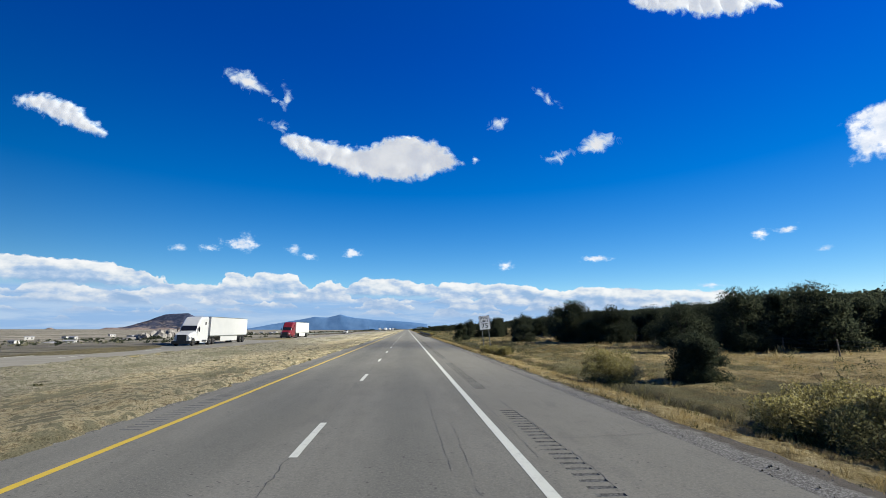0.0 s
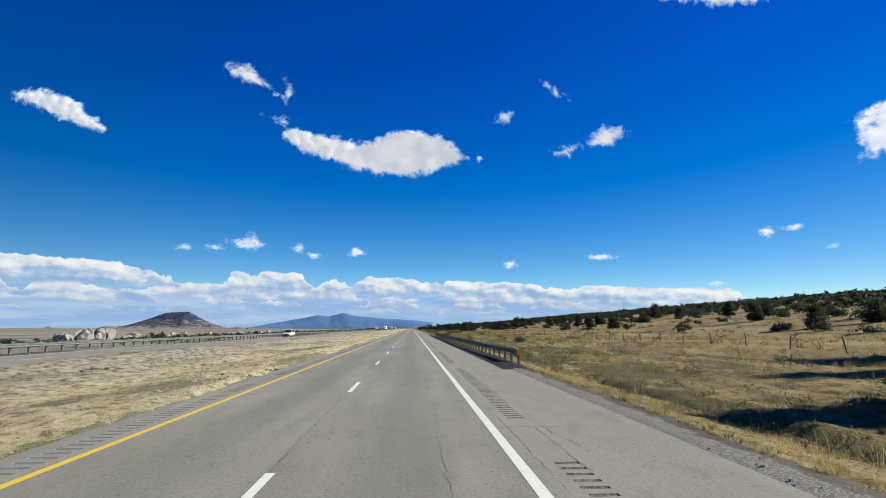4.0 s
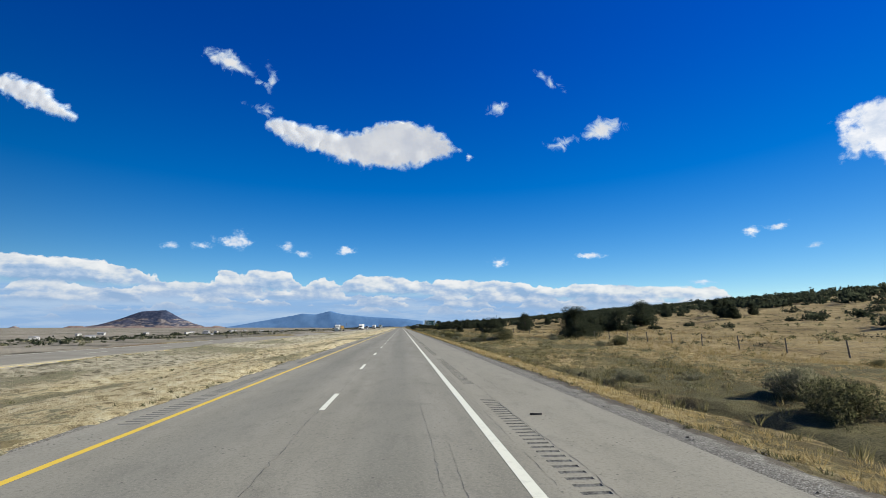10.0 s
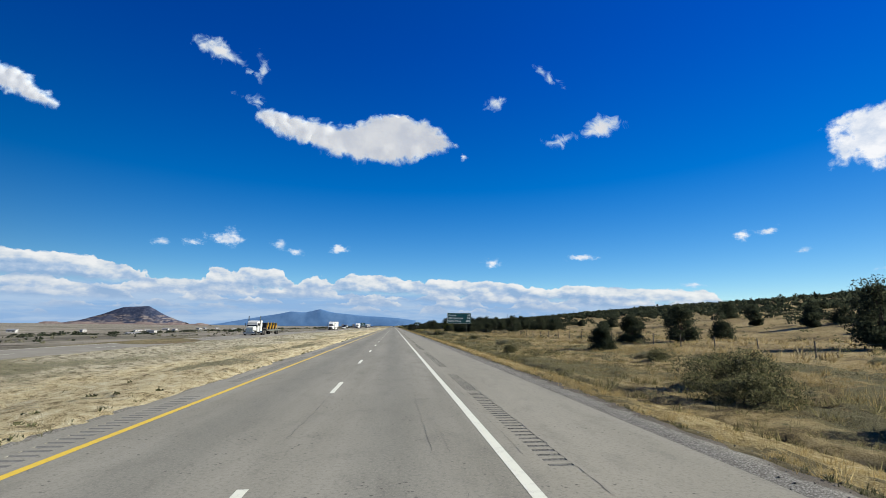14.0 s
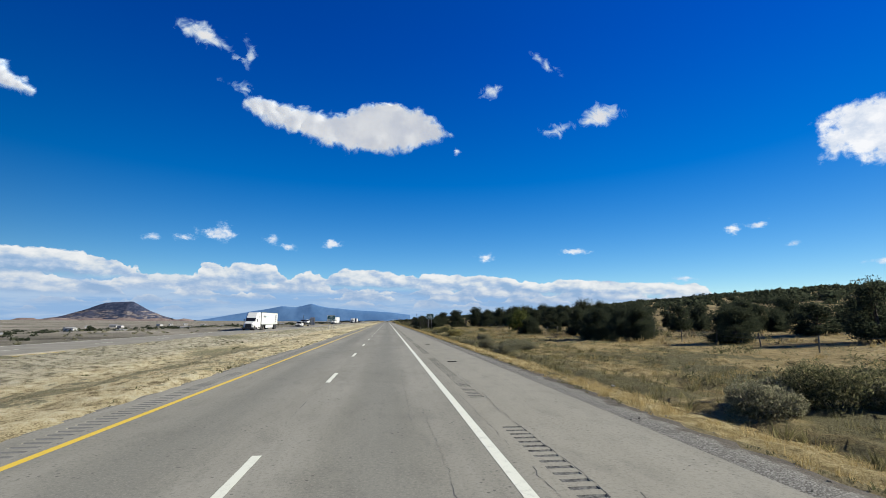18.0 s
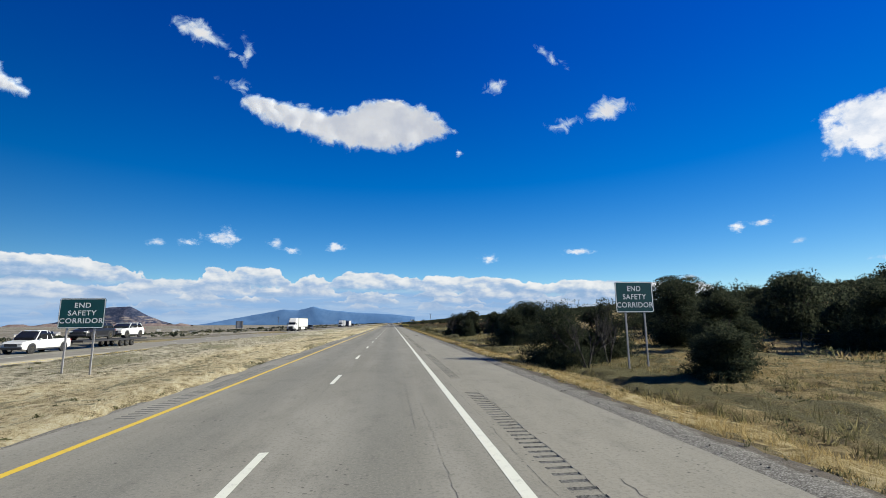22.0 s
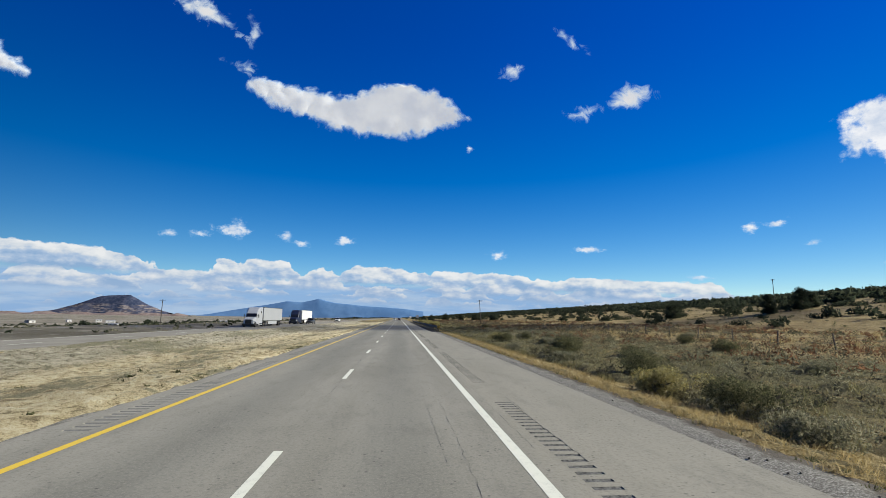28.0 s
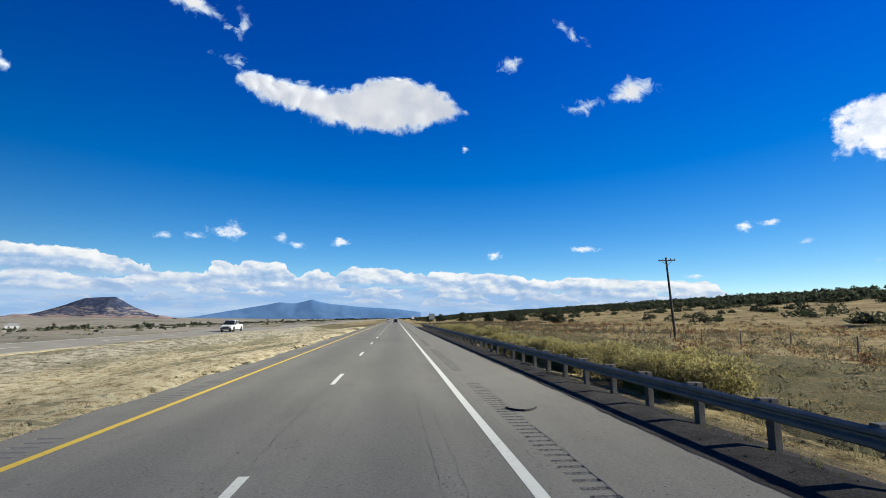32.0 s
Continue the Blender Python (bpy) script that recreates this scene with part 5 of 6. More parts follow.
def guard_rail(name, path, side, label, group=""):
    """W-beam on posts with blocks, along a path of (x, y); side: -1 if the road lies towards -x."""
    ob = thing(name, label, "guard rail", group)
    pts = []
    for (xa, ya), (xb, yb) in zip(path, path[1:]):
        n = max(1, round(math.hypot(xb - xa, yb - ya) / 2.08))
        pts += [(xa + (xb - xa) * i / n, ya + (yb - ya) * i / n) for i in range(n)]
    pts.append(path[-1])
    prof = beam_profile()
    for k in range(0, len(pts) - 1, 4):
        run = pts[k:k + 5]
        V, F = [], []
        m = len(prof)
        for x, y in run:
            V += [(x + side * d, y, BEAM + z) for d, z in prof] + [(x + side * (d - 0.004), y, BEAM + z) for d, z in prof]
        for i in range(len(run) - 1):
            for j in range(m - 1):
                a, b = i * 2 * m + j, (i + 1) * 2 * m + j
                F += [(a, a + 1, b + 1, b), (a + m, b + m, b + m + 1, a + m + 1)]
        hang(new("beam", mesh_of("beam", V, F, STEEL)), ob)
    post, block = None, None
    for x, y in pts:
        z = float(height(x - side * 0.35, y))
        if post is None:
            bm = boxed((0.15, 0.18, 1.20), (0, 0, 0.22), 0.01)
            post = part("post", bm, POST_WOOD, ob)
            block = part("block", boxed((0.20, 0.15, 0.37), (0, 0, 0), 0.01), POST_WOOD, ob)
            p, b = post, block
        else:
            p, b = hang(new("post", post.data), ob), hang(new("block", block.data), ob)
        p.location, b.location = (x - side * 0.285, y, 0.0), (x - side * 0.105, y, BEAM + 0.01)
    return ob, pts


rail, _ = guard_rail("guard_rail", [(7.3, 146.0), (6.95, 156.0), (6.78, 168.0), (6.72, 247.0)], -1, "weathered steel guard rail on square posts beside the shoulder", "guard rails")
rail2, _ = guard_rail("guard_rail", [(6.85, 917.0), (6.68, 926.0), (6.66, 1072.0)], -1, "weathered steel guard rail on square posts beside the shoulder", "guard rails")
guard_rail("guard_rail", [(-36.0, 150.0), (-36.0, 312.0)], 1, "guard rail along the far edge of the opposite road", "guard rails")
# the crash terminal with its striped plate
def terminal(owner, x, y):
    part("terminal_box", boxed((0.58, 1.1, 0.44), (x + 0.2, y + 0.6, 0.62), 0.02), STEEL, owner, "boxed steel end terminal")
    plate = part("marker_plate", boxed((0.50, 0.02, 0.50), (x + 0.24, y, 0.62)), MARKER_YELLOW, owner, "yellow and black striped marker")
    for i in range(5):
        u, bm = -0.46 + 0.20 * i, bmesh.new()
        run = [(a, c) for a, c in ((u, -0.25), (u + 0.10, -0.25), (u + 0.51, 0.25), (u + 0.41, 0.25))]
        lo, hi = -0.25, 0.25
        flat_ = []
        for (xa, za), (xb, zb) in zip(run, run[1:] + run[:1]):
            flat_.append((xa, za))
            for edge in (lo, hi):
                if (xa - edge) * (xb - edge) < 0:
                    k = (edge - xa) / (xb - xa)
                    flat_.append((edge, za + (zb - za) * k))
        flat_ = [(xx, zz) for xx, zz in flat_ if lo - 1e-6 <= xx <= hi + 1e-6]
        if len(flat_) >= 3:
            bm.faces.new([bm.verts.new((x + 0.24 + xx, y - 0.014, 0.62 + zz)) for xx, zz in flat_])
            part("stripe", bm, SIGN_BLACK, plate)
        else:
            bm.free()


terminal(rail, 7.25, 144.9)
terminal(rail2, 6.82, 915.8)


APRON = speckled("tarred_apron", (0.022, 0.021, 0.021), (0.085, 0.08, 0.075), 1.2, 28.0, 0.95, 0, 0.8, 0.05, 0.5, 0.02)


# gravel shoulders beside the paving, and the tarred strip under the rails
def verge(x0, x1, y0, y1, mat, name, label, lift, ragged):
    ys = np.arange(y0, y1, 0.6)
    rn = np.random.default_rng(int(abs(x0 * 10)))
    a = x0 + 0 * ys
    b = x1 + ragged * (rn.random(len(ys)) - 0.5) + ragged * 0.5 * np.sin(ys * 0.21)
    cols = [a, a * 0.66 + b * 0.34, a * 0.33 + b * 0.67, b]
    V = np.concatenate([np.stack([c, ys, (height(c, ys) + (lift * (1 - k / 3) + 0.01 if k < 3 else -0.06))], 1) for k, c in enumerate(cols)])
    n = len(ys)
    i = np.arange(n - 1)
    F = np.concatenate([np.stack([i + k * n, i + (k + 1) * n, i + (k + 1) * n + 1, i + k * n + 1], 1) for k in range(3)])
    return tagged(new(name, mesh_of(name, V, F, mat, True)), label, "verge", kind="structure")


for y0, y1 in ((-60, 141), (249, 909), (1079, 1300)):
    verge(5.53, 7.25, y0, y1, GRAVEL, "verge_gravel", "loose grey gravel along the paved shoulder", 0.055, 0.55)
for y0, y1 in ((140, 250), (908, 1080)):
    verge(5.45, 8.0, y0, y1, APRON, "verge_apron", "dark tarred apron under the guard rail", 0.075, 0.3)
# strip over the paving edge: apron tar with the beam's shadow painted in
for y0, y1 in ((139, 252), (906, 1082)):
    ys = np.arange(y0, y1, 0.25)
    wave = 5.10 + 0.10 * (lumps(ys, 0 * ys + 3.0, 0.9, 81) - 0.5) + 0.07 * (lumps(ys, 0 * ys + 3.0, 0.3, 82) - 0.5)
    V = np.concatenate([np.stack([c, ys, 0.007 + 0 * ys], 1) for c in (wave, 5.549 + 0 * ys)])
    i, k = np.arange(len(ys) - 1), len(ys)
    tagged(new("tar_edge", mesh_of("tar_edge", V, np.stack([i, i + k, i + k + 1, i + 1], 1), APRON)), "black ragged tar and painted guard rail shadow on the edge of the paving", "tar", kind="structure")
verge(-7.03, -7.6, -60, 1300, GRAVEL, "verge_gravel_median", "grey gravel edge of the grass median", 0.055, 0.25)
rnd = np.random.default_rng(14)
n = 20000
px, py, ps = 5.6 + 1.5 * rnd.random(n) ** 1.6, rnd.uniform(-10, 1010, n), rnd.uniform(0.010, 0.030, n)
# more of them lie on the tarred aprons
px[14000:] = rnd.uniform(6.1, 8.1, 6000)
py[14000:] = np.where(rnd.random(6000) < 0.45, rnd.uniform(141, 250, 6000), rnd.uniform(909, 1060, 6000))
corner = np.array([(1, 0, 0), (0, 1, 0), (-1, 0, 0), (0, -1, 0), (0, 0, 0.8), (0, 0, -0.6)])
tri = np.array([(0, 1, 4), (1, 2, 4), (2, 3, 4), (3, 0, 4), (1, 0, 5), (2, 1, 5), (3, 2, 5), (0, 3, 5)])
V = corner[None] * ps[:, None, None] * rnd.uniform(0.6, 1.4, (n, 6, 1)) + np.stack([px, py, height(px, py) + 0.03], 1)[:, None]
F = (tri[None] + (np.arange(n) * 6)[:, None, None]).reshape(-1, 3)
STONE = make_blades("shoulder_stones", (0.16, 0.15, 0.13), (0.36, 0.34, 0.29), (0.56, 0.53, 0.47))
tagged(new("loose_stones", mesh_of("loose_stones", V.reshape(-1, 3), F, STONE)), "loose stones at the edge of the shoulder", "stones", kind="stuff")


# ---- signs ----
def lettering(text, size, mat, parent, at, align="LEFT", name="lettering", wide=1.0):
    """Words in the built-in font, as a mesh part that stands 3 mm proud of the sheet, facing -y."""
    cu = bpy.data.curves.new(name, "FONT")
    cu.body, cu.size, cu.align_x, cu.align_y, cu.extrude, cu.offset, cu.space_character = text, size, align, "CENTER", 0.001, 0.014 * size, 1.10
    tmp = new(name, cu)
    me = bpy.data.meshes.new_from_object(tmp.evaluated_get(bpy.context.evaluated_depsgraph_get()))
    bpy.data.objects.remove(tmp)
    me.materials.clear()
    me.materials.append(mat)
    ob = hang(new(name, me), parent)
    ob.matrix_local = pose(*at, 90) @ Matrix.Diagonal((wide, 1, 1, 1))
    return ob


def frame_ring(w, h, r, t, mat, parent, y, name="border"):
    a, b = rounded(w, h, r), rounded(w - 2 * t, h - 2 * t, max(0.01, r - t))
    bm = bmesh.new()
    va, vb = [bm.verts.new((x, 0, z)) for x, z in a], [bm.verts.new((x, 0, z)) for x, z in b]
    n = len(a)
    for i in range(n):
        bm.faces.new((va[i], va[(i + 1) % n], vb[(i + 1) % n], vb[i]))
    ob = part(name, bm, mat, parent)
    ob.location = (0, y, 0)
    return ob


def sign(name, x, y, w, h, bottom, face, rim, label, posts, post_mat, turn=0.0, radius=0.08, round_posts=False, lean=0.0):
    """A sheet on posts at x, y facing back along the road; posts: their places across the sheet."""
    z = float(height(x, y))
    ob = thing(name, label, "road sign", at=(x, y, z), turn=turn)
    board = part("panel", prism(rounded(w, h, radius), 0.012), face, ob)
    board.location = (0, 0, bottom - z + h / 2)
    frame_ring(w - 0.03, h - 0.03, radius, 0.028 if w < 2 else 0.045, rim, board, -0.0085)
    for p in posts:
        q = part("post", rodded((p, 0.05, -0.4), (p + lean, 0.05, bottom - z + h - 0.08), 0.045, None, 8) if round_posts
                 else boxed((0.09, 0.07, bottom - z + h + 0.3), (p, 0.05, (bottom - z + h - 0.1) / 2 - 0.1), 0.008), post_mat, ob)
    return ob, board


limit, board = sign("speed_limit_sign", 8.25, 50.2, 1.22, 1.52, 2.3, SIGN_WHITE, SIGN_BLACK, "white speed limit sign on two steel posts", (-0.36, 0.36), STEEL)
lettering("SPEED", 0.34, SIGN_BLACK, board, (0, -0.009, 0.50), "CENTER")
lettering("LIMIT", 0.34, SIGN_BLACK, board, (0, -0.009, 0.16), "CENTER")
lettering("75", 0.72, SIGN_BLACK, board, (0, -0.009, -0.36), "CENTER")
limit.matrix_world = pose(8.75, 50.2, float(height(8.75, 50.2)), 0, -6.0, 0)
GREEN_POST = speckled("green_grey_post", (0.06, 0.075, 0.06), (0.12, 0.135, 0.11), 4.0, 40.0, 0.85)
_, board = sign("distance_sign", 13.15, 499.5, 4.9, 2.1, 2.85, SIGN_GREEN, SIGN_WHITE, "large green distance sign with white place names", (-1.45, 1.45), GREEN_POST, 0, 0.14)
for (place, dist), z in zip((("Grants", "18"), ("Albuquerque", "94"), ("Santa Rosa", "208")), (0.56, 0.0, -0.56)):
    lettering(place, 0.52, SIGN_WHITE, board, (-2.2, -0.009, z))
    lettering(dist, 0.52, SIGN_WHITE, board, (2.2, -0.009, z), "RIGHT")
for x, y, w, h, bottom, posts in ((13.5, 673.0, 2.2, 1.7, 2.7, (-0.55, 0.55)), (-17.9, 678.0, 2.5, 1.74, 2.1, (-0.75, 0.75))):
    _, board = sign("end_corridor_sign", x, y, w, h, bottom, SIGN_GREEN, SIGN_WHITE, "green sign with white capitals on two slim posts", posts, SIGN_BACK, 0, 0.1)
    for word, z in (("END", 0.45), ("SAFETY", 0.0), ("CORRIDOR", -0.45)):
        lettering(word, 0.40, SIGN_WHITE, board, (0, -0.009, z), "CENTER", "lettering", 0.96 if w < 2.4 else 1.08)
BLUE_GREEN = speckled("dark_blue_green_sheeting", (0.006, 0.035, 0.042), (0.009, 0.045, 0.052), 1.5, 30.0, 0.4, 0, 0.03, tone=PAINTED)
_, board = sign("lights_sign", 7.95, 826.6, 1.36, 0.66, 2.78, BLUE_GREEN, SIGN_WHITE, "small dark sign with white capitals on two brown posts", (-0.42, 0.42), POST_WOOD, 0, 0.06)
lettering("LIGHTS", 0.36, SIGN_WHITE, board, (0, -0.009, 0), "CENTER")
# the back of signs that face the other road
for x, y, w, h, bottom in ((-22.6, 671.0, 1.4, 2.2, 0.9), (-40.0, 776.0, 1.9, 1.9, 1.2)):
    sign("sign_back", x, y, w, h, bottom, SIGN_BACK, SIGN_BACK, "bare grey back of a sign facing the opposite road", (-w * 0.32, w * 0.32), POST_WOOD, 180)
_, board = sign("far_sign", 9.4, 1075.0, 1.5, 1.5, 2.0, SIGN_BACK, SIGN_BACK, "pale roadside sign far ahead", (-0.5, 0.5), POST_WOOD)
sign("far_sign", 8.4, 1180.0, 1.4, 1.5, 1.8, SIGN_WHITE, SIGN_BLACK, "white roadside sign far ahead", (-0.4, 0.4), POST_WOOD)


# ---- delineators, fence, poles ----
def delineator(x, y, h, tilt, top, label):
    ob = thing("delineator_post", label, "post", "delineator posts", at=(x, y, float(height(x, y))))
    way = Vector((math.sin(radians(tilt)), 0, math.cos(radians(tilt))))
    part("stake", rodded((0, 0, -0.2), way * h, 0.035, 0.03, 6), POST_WOOD, ob)
    part("reflector", boxed((0.065, 0.012, 0.16), tuple(way * (h - 0.10) + Vector((0, -0.04, 0))), 0.003, Matrix.Rotation(radians(tilt), 4, "Y")), top, ob)


for x, y, h, tilt, top in ((12.1, 389.7, 1.35, -12, MARKER_YELLOW), (7.2, 622.0, 1.15, -24, SIGN_WHITE), (11.0, 78.5, 0.7, 0, POST_WOOD), (11.2, 633.0, 1.3, 0, POST_WOOD), (8.2, 650.0, 1.1, 0, SIGN_WHITE),
                           (7.6, 262.0, 1.2, 0, SIGN_WHITE), (8.4, 795.0, 1.2, 0, MARKER_YELLOW)):
    delineator(x, y, h, tilt, top, "slim roadside post with a reflector" if top != POST_WOOD else "short dark stake in the grass")


def fence_x(y):
    return 31.5 + 1.2 * math.sin(y * 0.01)


fence = thing("wire_fence", "sagging wire fence on thin crooked wooden posts", "fence")
stake = None
rn = random.Random(3)
ys = list(np.arange(-20, 1110, 5.2))
tops = []
for y in ys:
    x = fence_x(y)
    z = float(height(x, y))
    if stake is None:
        stake = part("fence_post", rodded((0, 0, -0.3), (0, 0, 1.25), 0.06, 0.05, 6), POST_WOOD, fence)
        s = stake
    else:
        s = hang(new("fence_post", stake.data), fence)
    s.matrix_local = pose(x, y, z, rn.uniform(-7, 7), rn.uniform(-7, 7), 0)
    tops.append((x, y, z))
for lift in (0.45, 0.8, 1.12):
    bm = bmesh.new()
    for (xa, ya, za), (xb, yb, zb) in zip(tops, tops[1:]):
        rod(bm, (xa, ya, za + lift), (xb, yb, zb + lift), 0.006, None, 3)
    part("wire", bm, STEEL, fence)

POLE_WOOD = speckled("tarred_pole", (0.045, 0.035, 0.028), (0.11, 0.09, 0.075), 3.0, 30.0, 0.9)
INSULATOR = speckled("glazed_insulator", (0.10, 0.09, 0.09), (0.16, 0.15, 0.15), 5.0, 30.0, 0.3)


def pole(x, y, h, tilt, label):
    ob = thing("power_pole", label, "power pole", "power poles", at=(x, y, float(height(x, y))))
    ob.matrix_world = pose(x, y, float(height(x, y)), 0, tilt, 0)
    part("shaft", rodded((0, 0, -0.5), (0, 0, h), 0.15, 0.10, 10), POLE_WOOD, ob)
    part("crossarm", boxed((2.0, 0.10, 0.12), (0, -0.14, h - 0.35), 0.01), POLE_WOOD, ob)
    for s in (-1, 1):
        part("brace", rodded((0, -0.14, h - 0.95), (s * 0.6, -0.14, h - 0.4), 0.02, None, 5), STEEL, ob)
    for u in (-0.9, -0.45, 0.45, 0.9):
        part("insulator", rodded((u, -0.14, h - 0.29), (u, -0.14, h - 0.12), 0.05, 0.03, 8), INSULATOR, ob)


pole(30.5, 1003.0, 9.0, -3.0, "leaning dark wooden power pole with a crossarm")
pole(150.0, 1002.0, 10.0, 0.0, "distant wooden power pole")
pole(-84.0, 1003.0, 9.0, 0.0, "distant wooden power pole")


# ---- cracks in the paving ----
def crack(x, y0, y1, w, wander, seed, gap=0.0):
    rn = np.random.default_rng(seed)
    n = int((y1 - y0) / 0.2)
    ys = np.linspace(y0, y1, n)
    step = np.repeat(rn.normal(size=n // 3 + 1), 3)[:n] + rn.normal(size=n) * 0.5
    walk_ = np.cumsum(step) * 0.02
    walk_ -= np.convolve(walk_, np.ones(50) / 50, "same")
    drift = np.interp(ys, np.arange(y0 - 9, y1 + 9, 9.0), rn.normal(size=len(np.arange(y0 - 9, y1 + 9, 9.0))))
    xs = x + wander * (walk_ * 2.2 + 0.35 * drift) + rn.normal(size=n) * 0.017
    ws = w * (0.15 + 1.5 * rn.random(n) ** 1.5)
    on = np.sin(ys * 0.31 + seed * 1.7) + 0.6 * np.sin(ys * 0.11 + seed) + 0.5 * np.sin(ys * 0.83) > gap
    V = np.concatenate([np.stack([xs - ws / 2, ys, 0 * ys + 0.003], 1), np.stack([xs + ws / 2, ys, 0 * ys + 0.003], 1)])
    i = np.arange(n - 1)[on[:-1]]
    F = np.stack([i, i + n, i + n + 1, i + 1], 1)
    return tagged(hang(new("cracks", mesh_of("cracks", V, F, TAR)), road), "thin dark cracks along the lanes", kind="stuff")


crack(DASH_X - 0.03, -20, 1100, 0.015, 0.14, 1, -0.6)
crack(0.62, -20, 1100, 0.006, 0.045, 2, -0.3)
crack(0.95, -20, 1100, 0.006, 0.05, 3, 0.0)
crack(3.5, -20, 1100, 0.013, 0.6, 4, 0.5)
crack(2.96, -20, 1100, 0.014, 0.14, 6, -0.3)
crack(2.27, -20, 1100, 0.008, 0.02, 5, -0.9)
rn = random.Random(12)
bm = bmesh.new()
for i in range(70):
    y = rn.uniform(0, 1020)
    x0 = rn.choice((1.9, 1.9, 2.9, -2.1))
    x, w = x0, rn.uniform(0.010, 0.022)
    end = x0 + rn.uniform(1.0, 3.4)
    last = None
    while x < end:
        a, b = bm.verts.new((x, y - w / 2, 0.0035)), bm.verts.new((x, y + w / 2, 0.0035))
        if last:
            bm.faces.new((last[0], a, b, last[1]))
        last = (a, b)
        x += 0.22
        y += rn.uniform(-0.07, 0.07)
tagged(part("cross_cracks", bm, TAR, road), "dark cracks across the shoulder", kind="stuff")


# torn tyre pieces and litter on the shoulder
TYRE_RUBBER = speckled("tyre_rubber", (0.012, 0.012, 0.013), (0.028, 0.028, 0.029), 5.0, 60.0, 0.85)
for x, y, l, bend in ((3.4, 180.5, 0.3, 0.06), (3.6, 247.5, 0.3, 0.03), (3.6, 553.0, 0.5, 0.03), (3.9, 571.5, 0.45, 0.08), (3.2, 967.0, 0.8, 0.35), (4.4, 729.0, 0.6, 0.06), (3.5, 300.0, 0.3, 0.02)):
    bm = bmesh.new()
    pts = [Vector((l * (i / 6 - 0.5), bend * ((i / 6 - 0.5) ** 2 * 4 - 0.5), 0.03)) for i in range(7)]
    rings = [[bm.verts.new(p + Vector(d)) for d in ((0, -0.035, -0.025), (0, 0.035, -0.025), (0, 0.03, 0.015), (0, -0.03, 0.02))] for p in pts]
    for a, b in zip(rings, rings[1:]):
        for k in range(4):
            bm.faces.new((a[k], a[(k + 1) % 4], b[(k + 1) % 4], b[k]))
    bm.faces.new(rings[0][::-1]), bm.faces.new(rings[-1])
    me = bpy.data.meshes.new("tyre_scrap")
    bm.to_mesh(me), bm.free()
    me.materials.append(TYRE_RUBBER)
    ob = new("tyre_scrap", me)
    ob.location = (x, y, 0.0)
    tagged(ob, "curled strip of torn black tyre on the shoulder", "debris", "tyre scraps")
LITTER = speckled("white_litter", (0.55, 0.54, 0.52), (0.75, 0.74, 0.72), 20.0, 80.0, 0.7)
for i in range(26):
    x, y = rn.uniform(7.8, 12.0), rn.uniform(300, 800)
    bm = bmesh.new()
    bmesh.ops.create_icosphere(bm, subdivisions=1, radius=0.09)
    for v in bm.verts:
        v.co = Vector((v.co.x * rn.uniform(0.6, 1.6), v.co.y * rn.uniform(0.6, 1.4), v.co.z * 0.5))
    me = bpy.data.meshes.new("litter")
    bm.to_mesh(me), bm.free()
    me.materials.append(LITTER)
    ob = new("litter", me)
    ob.location = (x, y, float(height(x, y)) + 0.07)
    tagged(ob, "crumpled pale litter in the roadside grass", "litter", "litter")


# ---- vehicles on the opposite road ----
def gloss(name, c, rough=0.3, metal=0.0):
    return speckled(name, c, tuple(min(1.0, v * 1.12 + 0.004) for v in c), 0.8, 25.0, rough, metal, 0.03, tone=PAINTED)


WHITE_COAT, RED_COAT, BLUE_COAT, BLACK_COAT = gloss("white_coat", (0.60, 0.60, 0.58)), gloss("maroon_coat", (0.16, 0.012, 0.018)), gloss("navy_coat", (0.007, 0.012, 0.034), 0.45), gloss("black_coat", (0.012, 0.012, 0.015))
TRAILER_WHITE = gloss("trailer_panel", (0.56, 0.56, 0.54), 0.5)
DARK_STEEL = gloss("dark_chassis", (0.03, 0.03, 0.033), 0.6)
CHROME = gloss("chrome", (0.60, 0.61, 0.63), 0.15, 1.0)
DARK_GLASS = gloss("tinted_glass", (0.012, 0.014, 0.018), 0.06)
LAMP = gloss("headlamp_lens", (0.70, 0.70, 0.66), 0.12)
TAIL = gloss("tail_lamp", (0.35, 0.012, 0.01), 0.25)
YELLOW_MACHINE = gloss("yellow_machine", (0.62, 0.34, 0.02), 0.45)
MARK_PALE = gloss("pale_blue_marking", (0.42, 0.58, 0.62), 0.5)
MARK_GREY = gloss("grey_marking", (0.12, 0.13, 0.14), 0.5)

bm = bmesh.new()
for u0, u1, ra, rb in ((-0.14, -0.11, 0.42, 0.50), (-0.11, 0.11, 0.50, 0.50), (0.11, 0.14, 0.50, 0.42)):
    rod(bm, (u0, 0, 0), (u1, 0, 0), ra, rb, 20)
TYRE = bpy.data.meshes.new("tyre")
bm.to_mesh(TYRE), bm.free()
TYRE.materials.append(TYRE_RUBBER)
bm = rodded((-0.145, 0, 0), (0.145, 0, 0), 0.29, None, 16)
rod(bm, (-0.17, 0, 0), (0.17, 0, 0), 0.10, None, 10)
RIM = bpy.data.meshes.new("rim")
bm.to_mesh(RIM), bm.free()
RIM.materials.append(CHROME)


def wheel(parent, x, y, r, wide=1.0):
    w = hang(new("wheel"), parent)
    w.matrix_local = Matrix.Translation((x, y, r)) @ Matrix.Diagonal((wide, r / 0.5, r / 0.5, 1))
    hang(new("tyre", TYRE), w), hang(new("rim", RIM), w)


